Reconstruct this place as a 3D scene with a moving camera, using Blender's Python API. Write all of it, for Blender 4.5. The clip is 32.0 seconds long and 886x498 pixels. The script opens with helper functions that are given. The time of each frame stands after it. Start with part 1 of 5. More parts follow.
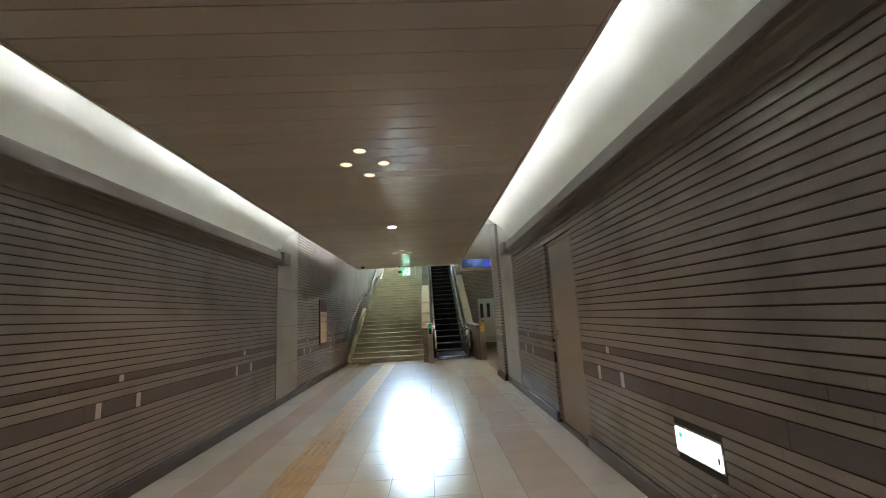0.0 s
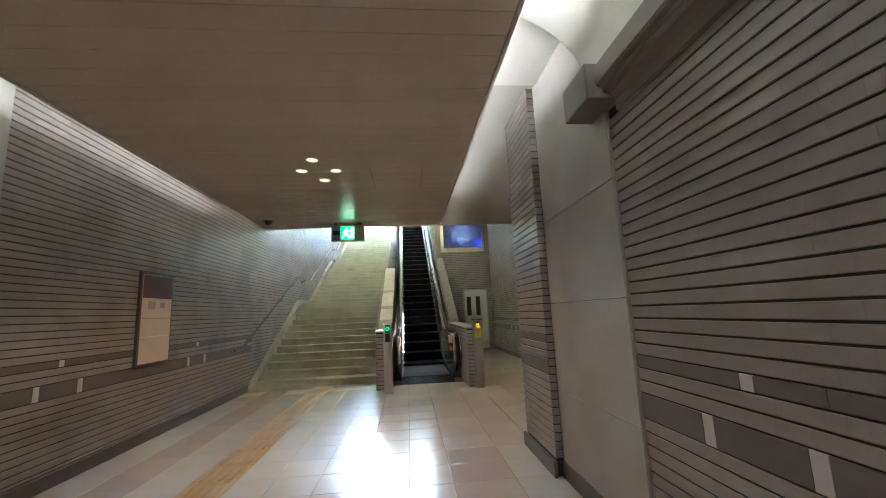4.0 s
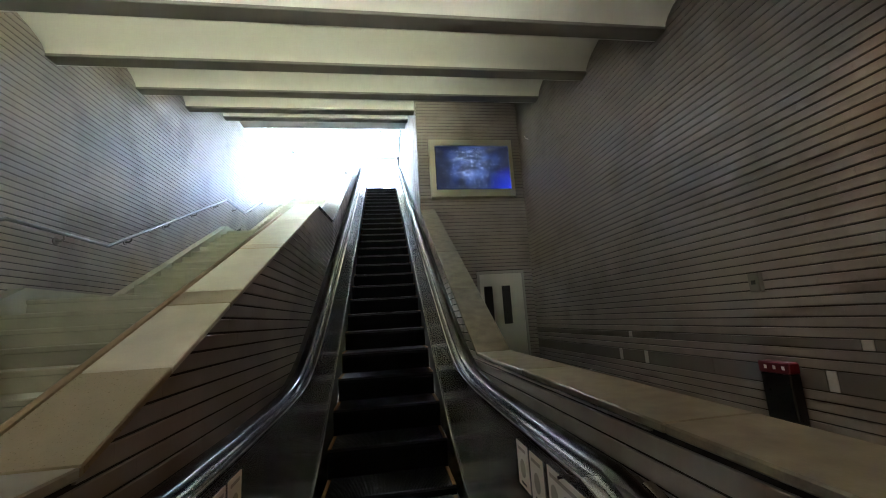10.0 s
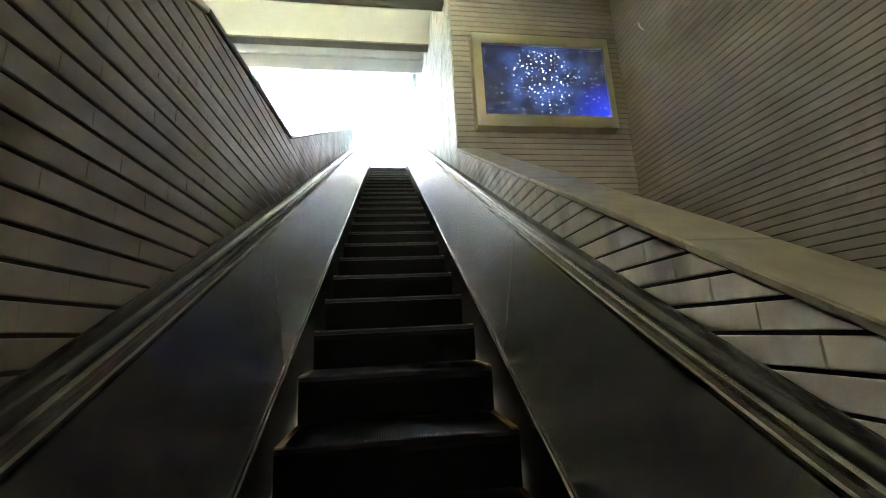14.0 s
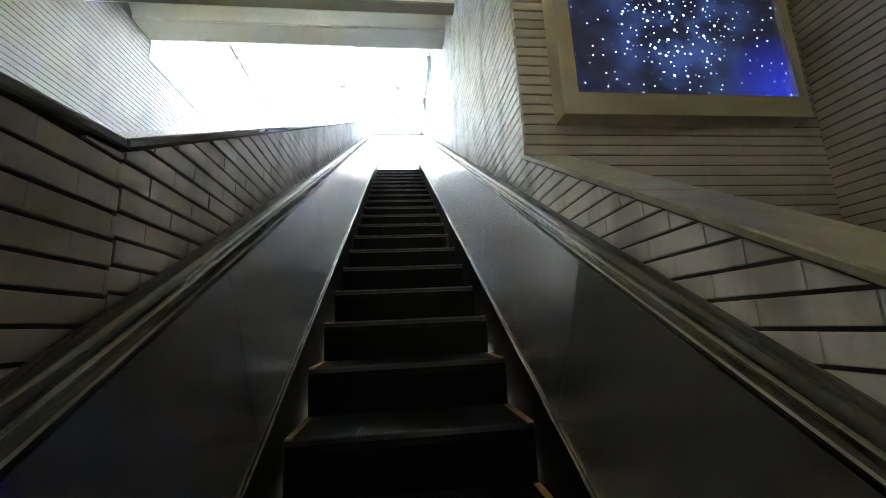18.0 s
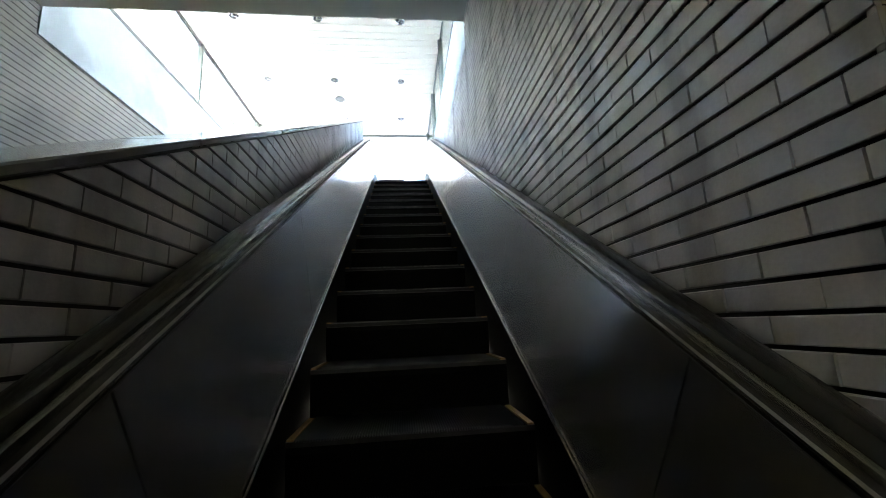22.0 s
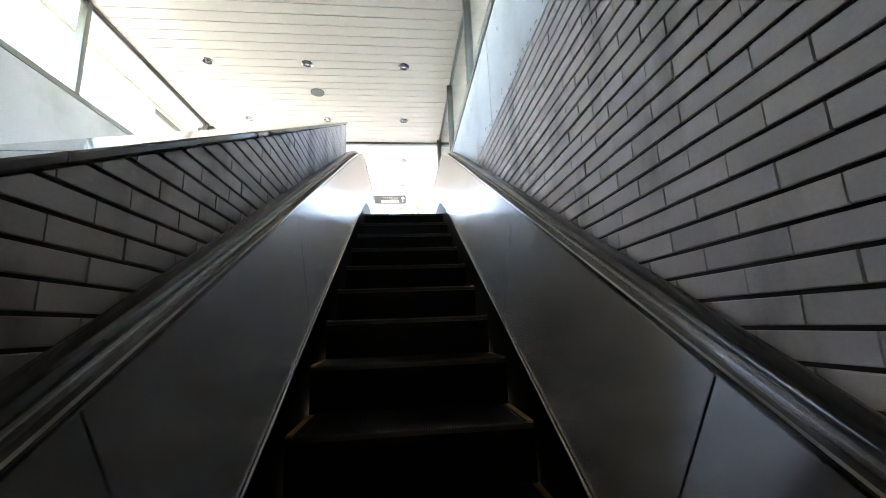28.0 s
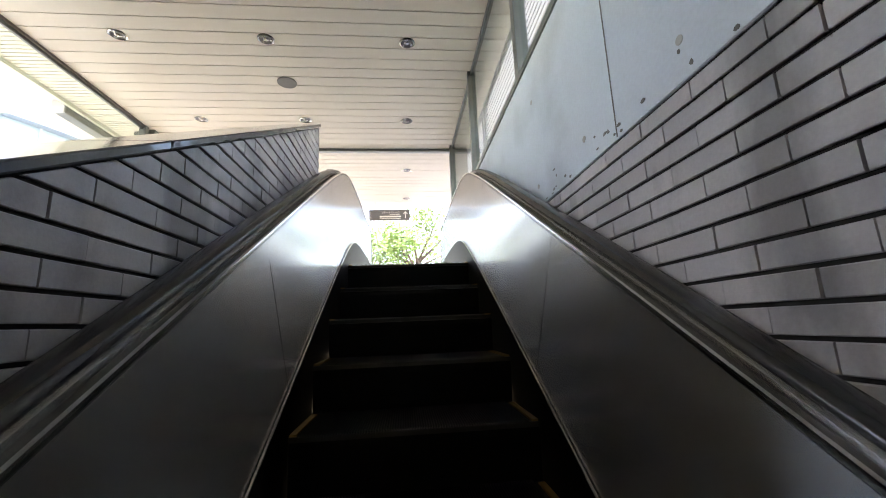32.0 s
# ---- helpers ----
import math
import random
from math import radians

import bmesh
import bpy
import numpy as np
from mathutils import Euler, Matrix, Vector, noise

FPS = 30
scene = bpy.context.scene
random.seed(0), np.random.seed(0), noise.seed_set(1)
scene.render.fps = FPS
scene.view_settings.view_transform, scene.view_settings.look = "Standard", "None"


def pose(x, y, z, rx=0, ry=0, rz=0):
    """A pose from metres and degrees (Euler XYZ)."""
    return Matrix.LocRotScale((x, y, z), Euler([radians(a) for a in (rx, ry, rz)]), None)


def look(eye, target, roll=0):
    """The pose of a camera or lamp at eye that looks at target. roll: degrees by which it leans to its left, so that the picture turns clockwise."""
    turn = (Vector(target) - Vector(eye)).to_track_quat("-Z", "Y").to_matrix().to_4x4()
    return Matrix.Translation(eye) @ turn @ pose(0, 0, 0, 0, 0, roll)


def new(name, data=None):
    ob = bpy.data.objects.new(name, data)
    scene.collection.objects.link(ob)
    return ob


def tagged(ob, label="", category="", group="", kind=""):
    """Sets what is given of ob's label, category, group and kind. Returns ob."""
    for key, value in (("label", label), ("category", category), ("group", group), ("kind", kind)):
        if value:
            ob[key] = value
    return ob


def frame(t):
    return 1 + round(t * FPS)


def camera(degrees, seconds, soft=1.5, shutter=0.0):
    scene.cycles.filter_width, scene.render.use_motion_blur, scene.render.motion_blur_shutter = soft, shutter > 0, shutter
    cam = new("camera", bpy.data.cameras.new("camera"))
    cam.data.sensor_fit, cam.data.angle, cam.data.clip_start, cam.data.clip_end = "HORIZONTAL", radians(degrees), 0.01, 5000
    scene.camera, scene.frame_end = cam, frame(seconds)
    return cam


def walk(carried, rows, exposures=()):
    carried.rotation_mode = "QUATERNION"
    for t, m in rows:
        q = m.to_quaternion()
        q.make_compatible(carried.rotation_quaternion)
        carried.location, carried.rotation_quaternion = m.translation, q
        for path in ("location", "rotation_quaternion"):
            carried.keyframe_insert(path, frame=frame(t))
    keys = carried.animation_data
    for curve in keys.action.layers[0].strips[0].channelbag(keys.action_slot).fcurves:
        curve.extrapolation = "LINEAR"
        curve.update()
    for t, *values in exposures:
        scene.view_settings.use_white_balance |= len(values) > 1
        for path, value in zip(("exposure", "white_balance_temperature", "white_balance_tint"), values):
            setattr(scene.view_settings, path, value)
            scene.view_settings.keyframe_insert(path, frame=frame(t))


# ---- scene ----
# camera and its walk
cam = camera(96.63, 32.0, 1.0)
PATH = [
    (0.0, pose(-0.099, -0.068, 1.485, 99.42, 3.09, -2.00)),
    (0.5, pose(-0.031, 0.605, 1.469, 99.38, 2.75, -1.84)),
    (1.0, pose(-0.020, 1.282, 1.461, 99.21, 2.43, -1.57)),
    (1.5, pose(0.004, 2.010, 1.462, 99.14, 2.54, -1.92)),
    (2.0, pose(0.012, 2.668, 1.465, 99.13, 2.55, -2.31)),
    (2.5, pose(0.098, 3.336, 1.442, 98.99, 2.66, -3.07)),
    (3.0, pose(0.124, 3.997, 1.443, 98.91, 2.73, -3.81)),
    (3.5, pose(0.233, 4.650, 1.403, 98.94, 2.62, -4.46)),
    (5.5, pose(0.357, 7.190, 1.372, 99.64, 3.14, -6.11)),
    (6.0, pose(0.400, 7.828, 1.392, 99.49, 3.70, -6.35)),
    (6.5, pose(0.421, 8.439, 1.398, 99.27, 3.74, -6.57)),
    (7.0, pose(0.449, 9.074, 1.418, 99.36, 3.82, -6.90)),
    (7.5, pose(0.461, 9.723, 1.432, 99.43, 3.70, -6.88)),
    (8.0, pose(0.512, 10.368, 1.432, 99.61, 3.68, -7.07)),
    (8.5, pose(0.535, 10.994, 1.432, 99.57, 3.54, -7.16)),
    (9.0, look((0.608, 11.624, 1.423), (0.893, 13.576, 1.753), -3.9)),
    (9.5, pose(0.608, 12.245, 1.386, 99.79, 3.64, -8.06)),
    (10.0, pose(0.682, 12.885, 1.386, 99.99, 3.48, -8.02)),
    (10.5, pose(0.716, 13.485, 1.382, 100.31, 3.29, -7.82)),
    (11.0, pose(0.691, 14.002, 1.333, 100.43, 3.51, -7.35)),
    (11.5, pose(0.691, 14.538, 1.353, 100.61, 3.22, -7.06)),
    (12.0, pose(0.599, 15.008, 1.368, 100.87, 3.24, -7.42)),
    (12.5, pose(0.623, 15.342, 1.387, 101.27, 3.23, -7.97)),
    (13.0, pose(0.618, 15.631, 1.399, 101.60, 3.10, -8.20)),
    (13.5, pose(0.607, 15.879, 1.437, 101.77, 2.93, -7.85)),
    (14.0, pose(0.625, 16.131, 1.488, 101.77, 2.81, -7.38)),
    (14.5, pose(0.615, 16.404, 1.603, 101.75, 2.70, -7.08)),
    (16.5, pose(0.613, 17.261, 2.079, 101.21, 2.58, -6.27)),
    (19.0, pose(0.621, 18.321, 2.697, 100.99, 2.63, -5.98)),
    (21.0, pose(0.625, 19.160, 3.196, 100.82, 2.50, -5.77)),
    (23.0, pose(0.625, 20.006, 3.668, 100.78, 2.53, -5.59)),
    (25.0, pose(0.616, 20.881, 4.159, 100.82, 2.42, -5.52)),
    (28.0, pose(0.627, 22.128, 4.872, 100.93, 2.14, -5.60)),
    (30.0, pose(0.621, 22.988, 5.362, 101.11, 2.22, -5.54)),
    (32.0, pose(0.621, 23.840, 5.841, 100.78, 2.32, -5.28)),
]
EXPOSURES = ((0, 8.27, 5750, 9), (3.5, 8.44, 5700, 10), (5.5, 8.74, 5500, 13), (6.5, 8.74, 5500, 13), (7.5, 8.36, 5500, 13), (9, 7.93, 5500, 15), (10, 7.75, 5600, 15), (11, 7.88, 5850, 13), (12, 8.08, 6050, 11), (13, 8.52, 6250, 11), (14.5, 8.53, 6150, 11), (17, 8.15, 6150, 14), (19, 7.23, 6050, 15), (21, 6.33, 6050, 15), (25, 5.55, 6150, 16), (28, 4.92, 7000, 19), (32, 4.03, 7700, 24))

# ---- world, sun and exposure ----
walk(cam, PATH, EXPOSURES)
world = bpy.data.worlds.new("sky")
scene.world = world
world.use_nodes = True
wn = world.node_tree.nodes
sky = wn.new("ShaderNodeTexSky")
sky.sky_type, sky.sun_disc = 'NISHITA', False
sky.sun_elevation, sky.sun_rotation = radians(52), radians(262)
sky.air_density, sky.dust_density = 1.2, 0.7
wn["Background"].inputs[1].default_value = 0.15
world.node_tree.links.new(sky.outputs[0], wn["Background"].inputs[0])
sun_data = bpy.data.lights.new("sun", 'SUN')
sun_data.energy, sun_data.angle, sun_data.color = 2.2, radians(0.6), (1.0, 0.95, 0.87)
sun = new("sun", sun_data)
sun.matrix_world = look((-30.5, 15.7, 39.4), (0, 20, 0))

# ---- plan, in metres: x to the right, y ahead, z up ----
XL, XR, XH = -2.94, 1.57, 3.45          # left wall, corridor right wall, hall right wall
Y0, YP0, YP1 = -5.0, 7.48, 8.715        # corridor start, concrete pilaster from, to
YPIER = 9.53                            # brick pier ends, hall opens to the right
XPIER = 1.485
ZC, ZH = 3.08, 3.48                     # dropped ceiling, hall ceiling
YC1 = 12.82                             # dropped ceiling ends
CX0, CX1 = -2.37, 0.995                 # dropped ceiling edges
YTV = 20.05                             # wall with the screen
EXL, EXR = -0.075, 1.385                # brick faces beside the escalator
YE, YW = 12.80, 13.02                            # east and west parapets start
ZT = 6.42                               # upper floor
ZU = 8.76                               # upper ceiling
TAN = 0.5719                            # slope of the escalator
LIPS = [(14.66, 3.48), (16.05, 4.00), (17.48, 4.50), (19.03, 5.08), (20.49, 5.61), (22.20, 6.345)]
YB0, YB1, ZB = 23.015, 23.415, 6.765    # last beam


# ---- materials ----
def mat(name, base, rough=0.6, metal=0.0, var=0.12, scale=3.0, fine=60.0, bump=0.1, rand=0.0, stain=0.0, spec=0.5, aniso=None, rvar=0.08, streak=None):
    """Procedural surface: base colour varied at two scales, with fine relief; rand varies it from piece to piece."""
    m = bpy.data.materials.new(name)
    m.use_nodes = True
    nt = m.node_tree
    n, l = nt.nodes, nt.links
    b = n["Principled BSDF"]
    geo = n.new("ShaderNodeTexCoord")
    mp = n.new("ShaderNodeMapping")
    l.new(geo.outputs["Object"], mp.inputs[0])
    if aniso:
        mp.inputs["Scale"].default_value = aniso
    big = n.new("ShaderNodeTexNoise")
    big.inputs["Scale"].default_value, big.inputs["Detail"].default_value = scale, 5
    small = n.new("ShaderNodeTexNoise")
    small.inputs["Scale"].default_value, small.inputs["Detail"].default_value = fine, 4
    l.new(mp.outputs[0], big.inputs[0])
    l.new(mp.outputs[0], small.inputs[0])
    addn = n.new("ShaderNodeMath")
    addn.operation = 'MULTIPLY_ADD'
    l.new(small.outputs[0], addn.inputs[0])
    addn.inputs[1].default_value = 0.5
    l.new(big.outputs[0], addn.inputs[2])
    ramp = n.new("ShaderNodeMapRange")
    ramp.inputs[1].default_value, ramp.inputs[2].default_value = 0.4, 1.1
    ramp.inputs[3].default_value, ramp.inputs[4].default_value = 1 - var, 1 + var
    l.new(addn.outputs[0], ramp.inputs[0])
    value = ramp.outputs[0]
    if rand:
        info = n.new("ShaderNodeObjectInfo")
        isl = n.new("ShaderNodeNewGeometry")
        s = n.new("ShaderNodeMath")
        s.operation = 'ADD'
        l.new(info.outputs["Random"], s.inputs[0])
        l.new(isl.outputs["Random Per Island"], s.inputs[1])
        f = n.new("ShaderNodeMath")
        f.operation = 'FRACT'
        l.new(s.outputs[0], f.inputs[0])
        r = n.new("ShaderNodeMapRange")
        r.inputs[3].default_value, r.inputs[4].default_value = 1 - rand, 1 + rand
        l.new(f.outputs[0], r.inputs[0])
        k = n.new("ShaderNodeMath")
        k.operation = 'MULTIPLY'
        l.new(value, k.inputs[0])
        l.new(r.outputs[0], k.inputs[1])
        value = k.outputs[0]
    if stain:
        st = n.new("ShaderNodeTexNoise")
        st.inputs["Scale"].default_value, st.inputs["Detail"].default_value = 1.3, 8
        run = n.new("ShaderNodeMapping")
        run.inputs["Scale"].default_value = streak or (1, 1, 1)
        l.new(mp.outputs[0], run.inputs[0])
        l.new(run.outputs[0], st.inputs[0])
        r = n.new("ShaderNodeMapRange")
        r.inputs[1].default_value, r.inputs[2].default_value = 0.50, 0.64
        r.inputs[3].default_value, r.inputs[4].default_value = 1.0, 1.0 - stain
        l.new(st.outputs[0], r.inputs[0])
        k = n.new("ShaderNodeMath")
        k.operation = 'MULTIPLY'
        l.new(value, k.inputs[0])
        l.new(r.outputs[0], k.inputs[1])
        value = k.outputs[0]
    mul = n.new("ShaderNodeVectorMath")
    mul.operation = 'SCALE'
    mul.inputs[0].default_value = base
    l.new(value, mul.inputs["Scale"])
    l.new(mul.outputs[0], b.inputs["Base Color"])
    b.inputs["Metallic"].default_value = metal
    b.inputs["Specular IOR Level"].default_value = spec
    rr = n.new("ShaderNodeMapRange")
    rr.inputs[3].default_value, rr.inputs[4].default_value = max(0.03, rough - rvar), min(1, rough + rvar)
    l.new(small.outputs[0], rr.inputs[0])
    l.new(rr.outputs[0], b.inputs["Roughness"])
    if bump:
        bp = n.new("ShaderNodeBump")
        bp.inputs["Strength"].default_value, bp.inputs["Distance"].default_value = bump, 0.002
        l.new(small.outputs[0], bp.inputs["Height"])
        l.new(bp.outputs[0], b.inputs["Normal"])
    return m


def glow(name, colour, strength):
    m = bpy.data.materials.new(name)
    m.use_nodes = True
    b = m.node_tree.nodes["Principled BSDF"]
    b.inputs["Base Color"].default_value = (*colour, 1)
    b.inputs["Emission Color"].default_value = (*colour, 1)
    b.inputs["Emission Strength"].default_value = strength
    return m


def glass(name, tint=(0.92, 0.96, 0.95)):
    m = bpy.data.materials.new(name)
    m.use_nodes = True
    n, l = m.node_tree.nodes, m.node_tree.links
    n.remove(n["Principled BSDF"])
    tr = n.new("ShaderNodeBsdfTransparent")
    tr.inputs[0].default_value = (*tint, 1)
    gl = n.new("ShaderNodeBsdfGlossy")
    gl.inputs["Roughness"].default_value = 0.02
    lw = n.new("ShaderNodeLayerWeight")
    pw = n.new("ShaderNodeMath")
    pw.operation = 'POWER'
    pw.inputs[1].default_value = 4.0
    l.new(lw.outputs["Facing"], pw.inputs[0])
    fr = n.new("ShaderNodeMath")
    fr.operation = 'MULTIPLY_ADD'
    fr.inputs[1].default_value, fr.inputs[2].default_value = 0.5, 0.03
    l.new(pw.outputs[0], fr.inputs[0])
    mx = n.new("ShaderNodeMixShader")
    l.new(fr.outputs[0], mx.inputs[0])
    l.new(tr.outputs[0], mx.inputs[1])
    l.new(gl.outputs[0], mx.inputs[2])
    l.new(mx.outputs[0], n["Material Output"].inputs[0])
    return m


# Lip colour is darkened to carry the shade on the lips' undersides.
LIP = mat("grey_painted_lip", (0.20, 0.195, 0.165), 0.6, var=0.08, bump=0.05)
# Ledge plaster toned brown-dark: the shade below the cove is in its colour.
LEDGE = mat("painted_ledge", (0.21, 0.185, 0.16), 0.7, var=0.08, scale=1.2, bump=0.1)
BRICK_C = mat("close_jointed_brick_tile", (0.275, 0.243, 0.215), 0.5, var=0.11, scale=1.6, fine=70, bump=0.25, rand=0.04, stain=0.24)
# Open-jointed brick has a paler base that carries the shaft's daylight.
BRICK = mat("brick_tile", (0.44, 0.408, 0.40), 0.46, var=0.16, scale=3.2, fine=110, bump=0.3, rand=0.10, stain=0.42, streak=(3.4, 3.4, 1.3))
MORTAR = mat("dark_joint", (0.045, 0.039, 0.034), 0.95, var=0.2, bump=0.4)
# Blacker joint for the escalator wall and both parapets.
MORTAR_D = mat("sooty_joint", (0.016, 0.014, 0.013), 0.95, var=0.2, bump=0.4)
BAND = mat("dark_band_tile", (0.135, 0.115, 0.105), 0.5, var=0.1, rand=0.05, bump=0.15)
MARK = mat("pale_marker_tile", (0.55, 0.53, 0.50), 0.45, var=0.08)
CONCRETE = mat("smooth_concrete", (0.37, 0.355, 0.32), 0.75, var=0.10, scale=1.6, fine=45, bump=0.2, stain=0.12)
# Weathered concrete; its blue cast is skylight mixed into the base colour.
UPSTAND = mat("weathered_fair_faced_concrete", (0.50, 0.54, 0.57), 0.6, var=0.14, scale=1.1, fine=70, bump=0.25, stain=0.22)
# Darker copy of PLASTER: the hall ceiling's weaker light is in the colour.
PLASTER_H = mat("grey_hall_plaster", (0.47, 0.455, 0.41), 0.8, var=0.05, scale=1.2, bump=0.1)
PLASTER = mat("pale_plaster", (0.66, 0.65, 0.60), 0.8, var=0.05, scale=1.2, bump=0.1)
COVE = mat("white_cove_plaster", (0.76, 0.76, 0.70), 0.8, var=0.04, bump=0.06)
SLAT = mat("brown_metal_ceiling_slat", (0.56, 0.49, 0.415), 0.26, metal=0.0, var=0.05, scale=1.0, bump=0.0, rand=0.05, rvar=0.04)
EDGE = mat("dark_bronze_trim", (0.14, 0.12, 0.105), 0.45, metal=0.3, var=0.06)
BACK = mat("brown_ceiling_joint", (0.20, 0.175, 0.15), 0.6, var=0.06)
# Bronze darkened so the deck beside the handrail reads as in shadow.
DECK = mat("dark_bronze_deck", (0.055, 0.048, 0.042), 0.4, metal=0.3, var=0.08)
TILE = mat("cream_floor_tile", (0.56, 0.54, 0.49), 0.21, var=0.07, scale=2.5, bump=0.03, rand=0.04, stain=0.08, spec=0.85)
TILE_B = mat("tan_floor_tile", (0.50, 0.435, 0.38), 0.22, var=0.08, scale=2.5, bump=0.03, rand=0.04, stain=0.08, spec=0.85)
TILE_Y = mat("ochre_tactile_tile", (0.44, 0.32, 0.17), 0.42, var=0.12, bump=0.1, rand=0.08, stain=0.2)
GROUT = mat("floor_grout", (0.12, 0.11, 0.10), 0.8, var=0.15)
PLINTH = mat("dark_stone_plinth", (0.10, 0.088, 0.08), 0.4, var=0.12, bump=0.1)
STONE_D = mat("dark_grey_coping_stone", (0.12, 0.12, 0.125), 0.07, var=0.16, scale=5, fine=120, bump=0.0, rand=0.12, stain=0.2, rvar=0.02)
STONE_L = mat("grey_cream_granite", (0.27, 0.25, 0.20), 0.34, var=0.12, scale=7, fine=160, bump=0.03, stain=0.15)
STONE_T = mat("tan_granite", (0.29, 0.245, 0.15), 0.30, var=0.12, scale=7, fine=160, bump=0.03, stain=0.12)
STONE_P = mat("pale_granite_slab", (0.62, 0.60, 0.50), 0.22, var=0.09, scale=7, fine=160, bump=0.03, stain=0.1)
STONE = mat("pale_granite", (0.215, 0.195, 0.145), 0.45, var=0.38, scale=11, fine=120, bump=0.1, rand=0.06, stain=0.1)
STAIR = mat("worn_stair_stone", (0.40, 0.39, 0.29), 0.6, var=0.13, scale=3, fine=180, bump=0.15, rand=0.04, stain=0.15)
STEEL = mat("brushed_steel", (0.50, 0.48, 0.46), 0.30, metal=1.0, var=0.06, scale=1.5, fine=35, bump=0.02, aniso=(1, 0.15, 12))
PANEL = mat("satin_steel_panel", (0.41, 0.405, 0.40), 0.19, metal=1.0, var=0.05, scale=0.8, fine=5, bump=0.0, rvar=0.02)
NEWEL = mat("polished_steel_newel", (0.72, 0.70, 0.66), 0.24, metal=1.0, var=0.04, bump=0.0, rvar=0.03)
POST = mat("satin_steel_post", (0.44, 0.42, 0.40), 0.36, metal=1.0, var=0.05, bump=0.02)
PLATE = mat("dark_ribbed_landing_plate", (0.16, 0.155, 0.15), 0.26, metal=1.0, var=0.08, scale=2, fine=90, bump=0.05, rvar=0.04)
RUBBER = mat("black_rubber", (0.018, 0.018, 0.018), 0.22, var=0.05, bump=0.0, spec=0.5, rvar=0.02)
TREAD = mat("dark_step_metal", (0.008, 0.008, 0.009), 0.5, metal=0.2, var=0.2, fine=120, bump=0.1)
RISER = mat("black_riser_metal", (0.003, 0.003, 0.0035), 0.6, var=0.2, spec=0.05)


def brushed(m, along, spread, share):
    """Brush a metal along one direction: a second gloss, narrow along the brushing and wide across it."""
    n, l = m.node_tree.nodes, m.node_tree.links
    b = n["Principled BSDF"]
    way = n.new("ShaderNodeCombineXYZ")
    for k in range(3):
        way.inputs[k].default_value = along[k]
    gl = n.new("ShaderNodeBsdfAnisotropic")
    gl.distribution = 'GGX'
    gl.inputs["Roughness"].default_value, gl.inputs["Anisotropy"].default_value = spread, 0.88
    l.new(way.outputs[0], gl.inputs["Tangent"])
    l.new(b.inputs["Base Color"].links[0].from_socket, gl.inputs["Color"])
    mx = n.new("ShaderNodeMixShader")
    mx.inputs[0].default_value = share
    l.new(b.outputs[0], mx.inputs[1])
    l.new(gl.outputs[0], mx.inputs[2])
    l.new(mx.outputs[0], n["Material Output"].inputs[0])


SLOPE = (0.0, 0.868, 0.496)
brushed(PANEL, SLOPE, 0.20, 0.72)
TRIM = mat("brushed_steel_trim", (0.15, 0.145, 0.13), 0.22, metal=1.0, var=0.04, bump=0.0, rvar=0.02)
brushed(TRIM, SLOPE, 0.20, 0.6)
GUIDE = mat("pale_steel_guide", (0.50, 0.49, 0.47), 0.26, metal=1.0, var=0.03, bump=0.0, rvar=0.02)
brushed(GUIDE, SLOPE, 0.20, 0.6)
CLEAT = mat("ribbed_step_metal", (0.017, 0.017, 0.02), 0.36, metal=0.8, var=0.2, fine=150, bump=0.05)
NOSE = mat("worn_nosing_metal", (0.034, 0.034, 0.04), 0.42, metal=0.7, var=0.2, fine=150, bump=0.05)
YELLOW = mat("worn_yellow_line", (0.30, 0.17, 0.05), 0.6, var=0.3, fine=150)
BLACK = mat("black_plastic", (0.012, 0.012, 0.013), 0.3, var=0.1, bump=0.02)
WHITE_SLAT = mat("white_ceiling_slat", (0.70, 0.645, 0.54), 0.5, var=0.03, bump=0.02, rand=0.02)
RIB = mat("cream_ribbed_soffit", (0.66, 0.65, 0.52), 0.5, var=0.05)
ALU = mat("grey_green_aluminium", (0.20, 0.215, 0.20), 0.38, metal=0.7, var=0.06)
DOOR = mat("beige_steel_door", (0.32, 0.27, 0.225), 0.5, var=0.05, scale=1.5, bump=0.04)
PAPER = mat("paper_white", (0.74, 0.72, 0.66), 0.7, var=0.04)
POSTER = mat("poster_paper", (0.62, 0.50, 0.38), 0.35, var=0.1, scale=4)
RED = mat("signal_red", (0.45, 0.03, 0.03), 0.5)
CAP_RED = mat("dull_red_cap", (0.15, 0.012, 0.018), 0.35)
PAPER_T = mat("yellowed_paper", (0.46, 0.41, 0.33), 0.6, var=0.06, scale=3)
INK_F = mat("pale_ink", (0.34, 0.30, 0.24), 0.7)
INK = mat("dark_ink", (0.03, 0.03, 0.035), 0.6)
INK_L = mat("faded_ink", (0.36, 0.34, 0.30), 0.7)
YELLOWP = mat("yellow_notice", (0.62, 0.50, 0.03), 0.6, var=0.1)
CREAM_DOOR = mat("cream_service_door", (0.58, 0.57, 0.50), 0.5, var=0.05)
FRAME_TV = mat("champagne_metal_frame", (0.50, 0.46, 0.36), 0.38, metal=0.8, var=0.06, bump=0.02)
LEAF = mat("leaf_green", (0.105, 0.18, 0.028), 0.55, var=0.35, scale=1.0, rand=0.35)
BARK = mat("tree_bark", (0.10, 0.075, 0.055), 0.9, var=0.3, bump=0.6)
GROUND = mat("pale_paving", (0.20, 0.195, 0.185), 0.85, var=0.12, scale=0.6)
FACADE = mat("white_facade", (0.45, 0.46, 0.47), 0.7, var=0.05, scale=0.4)
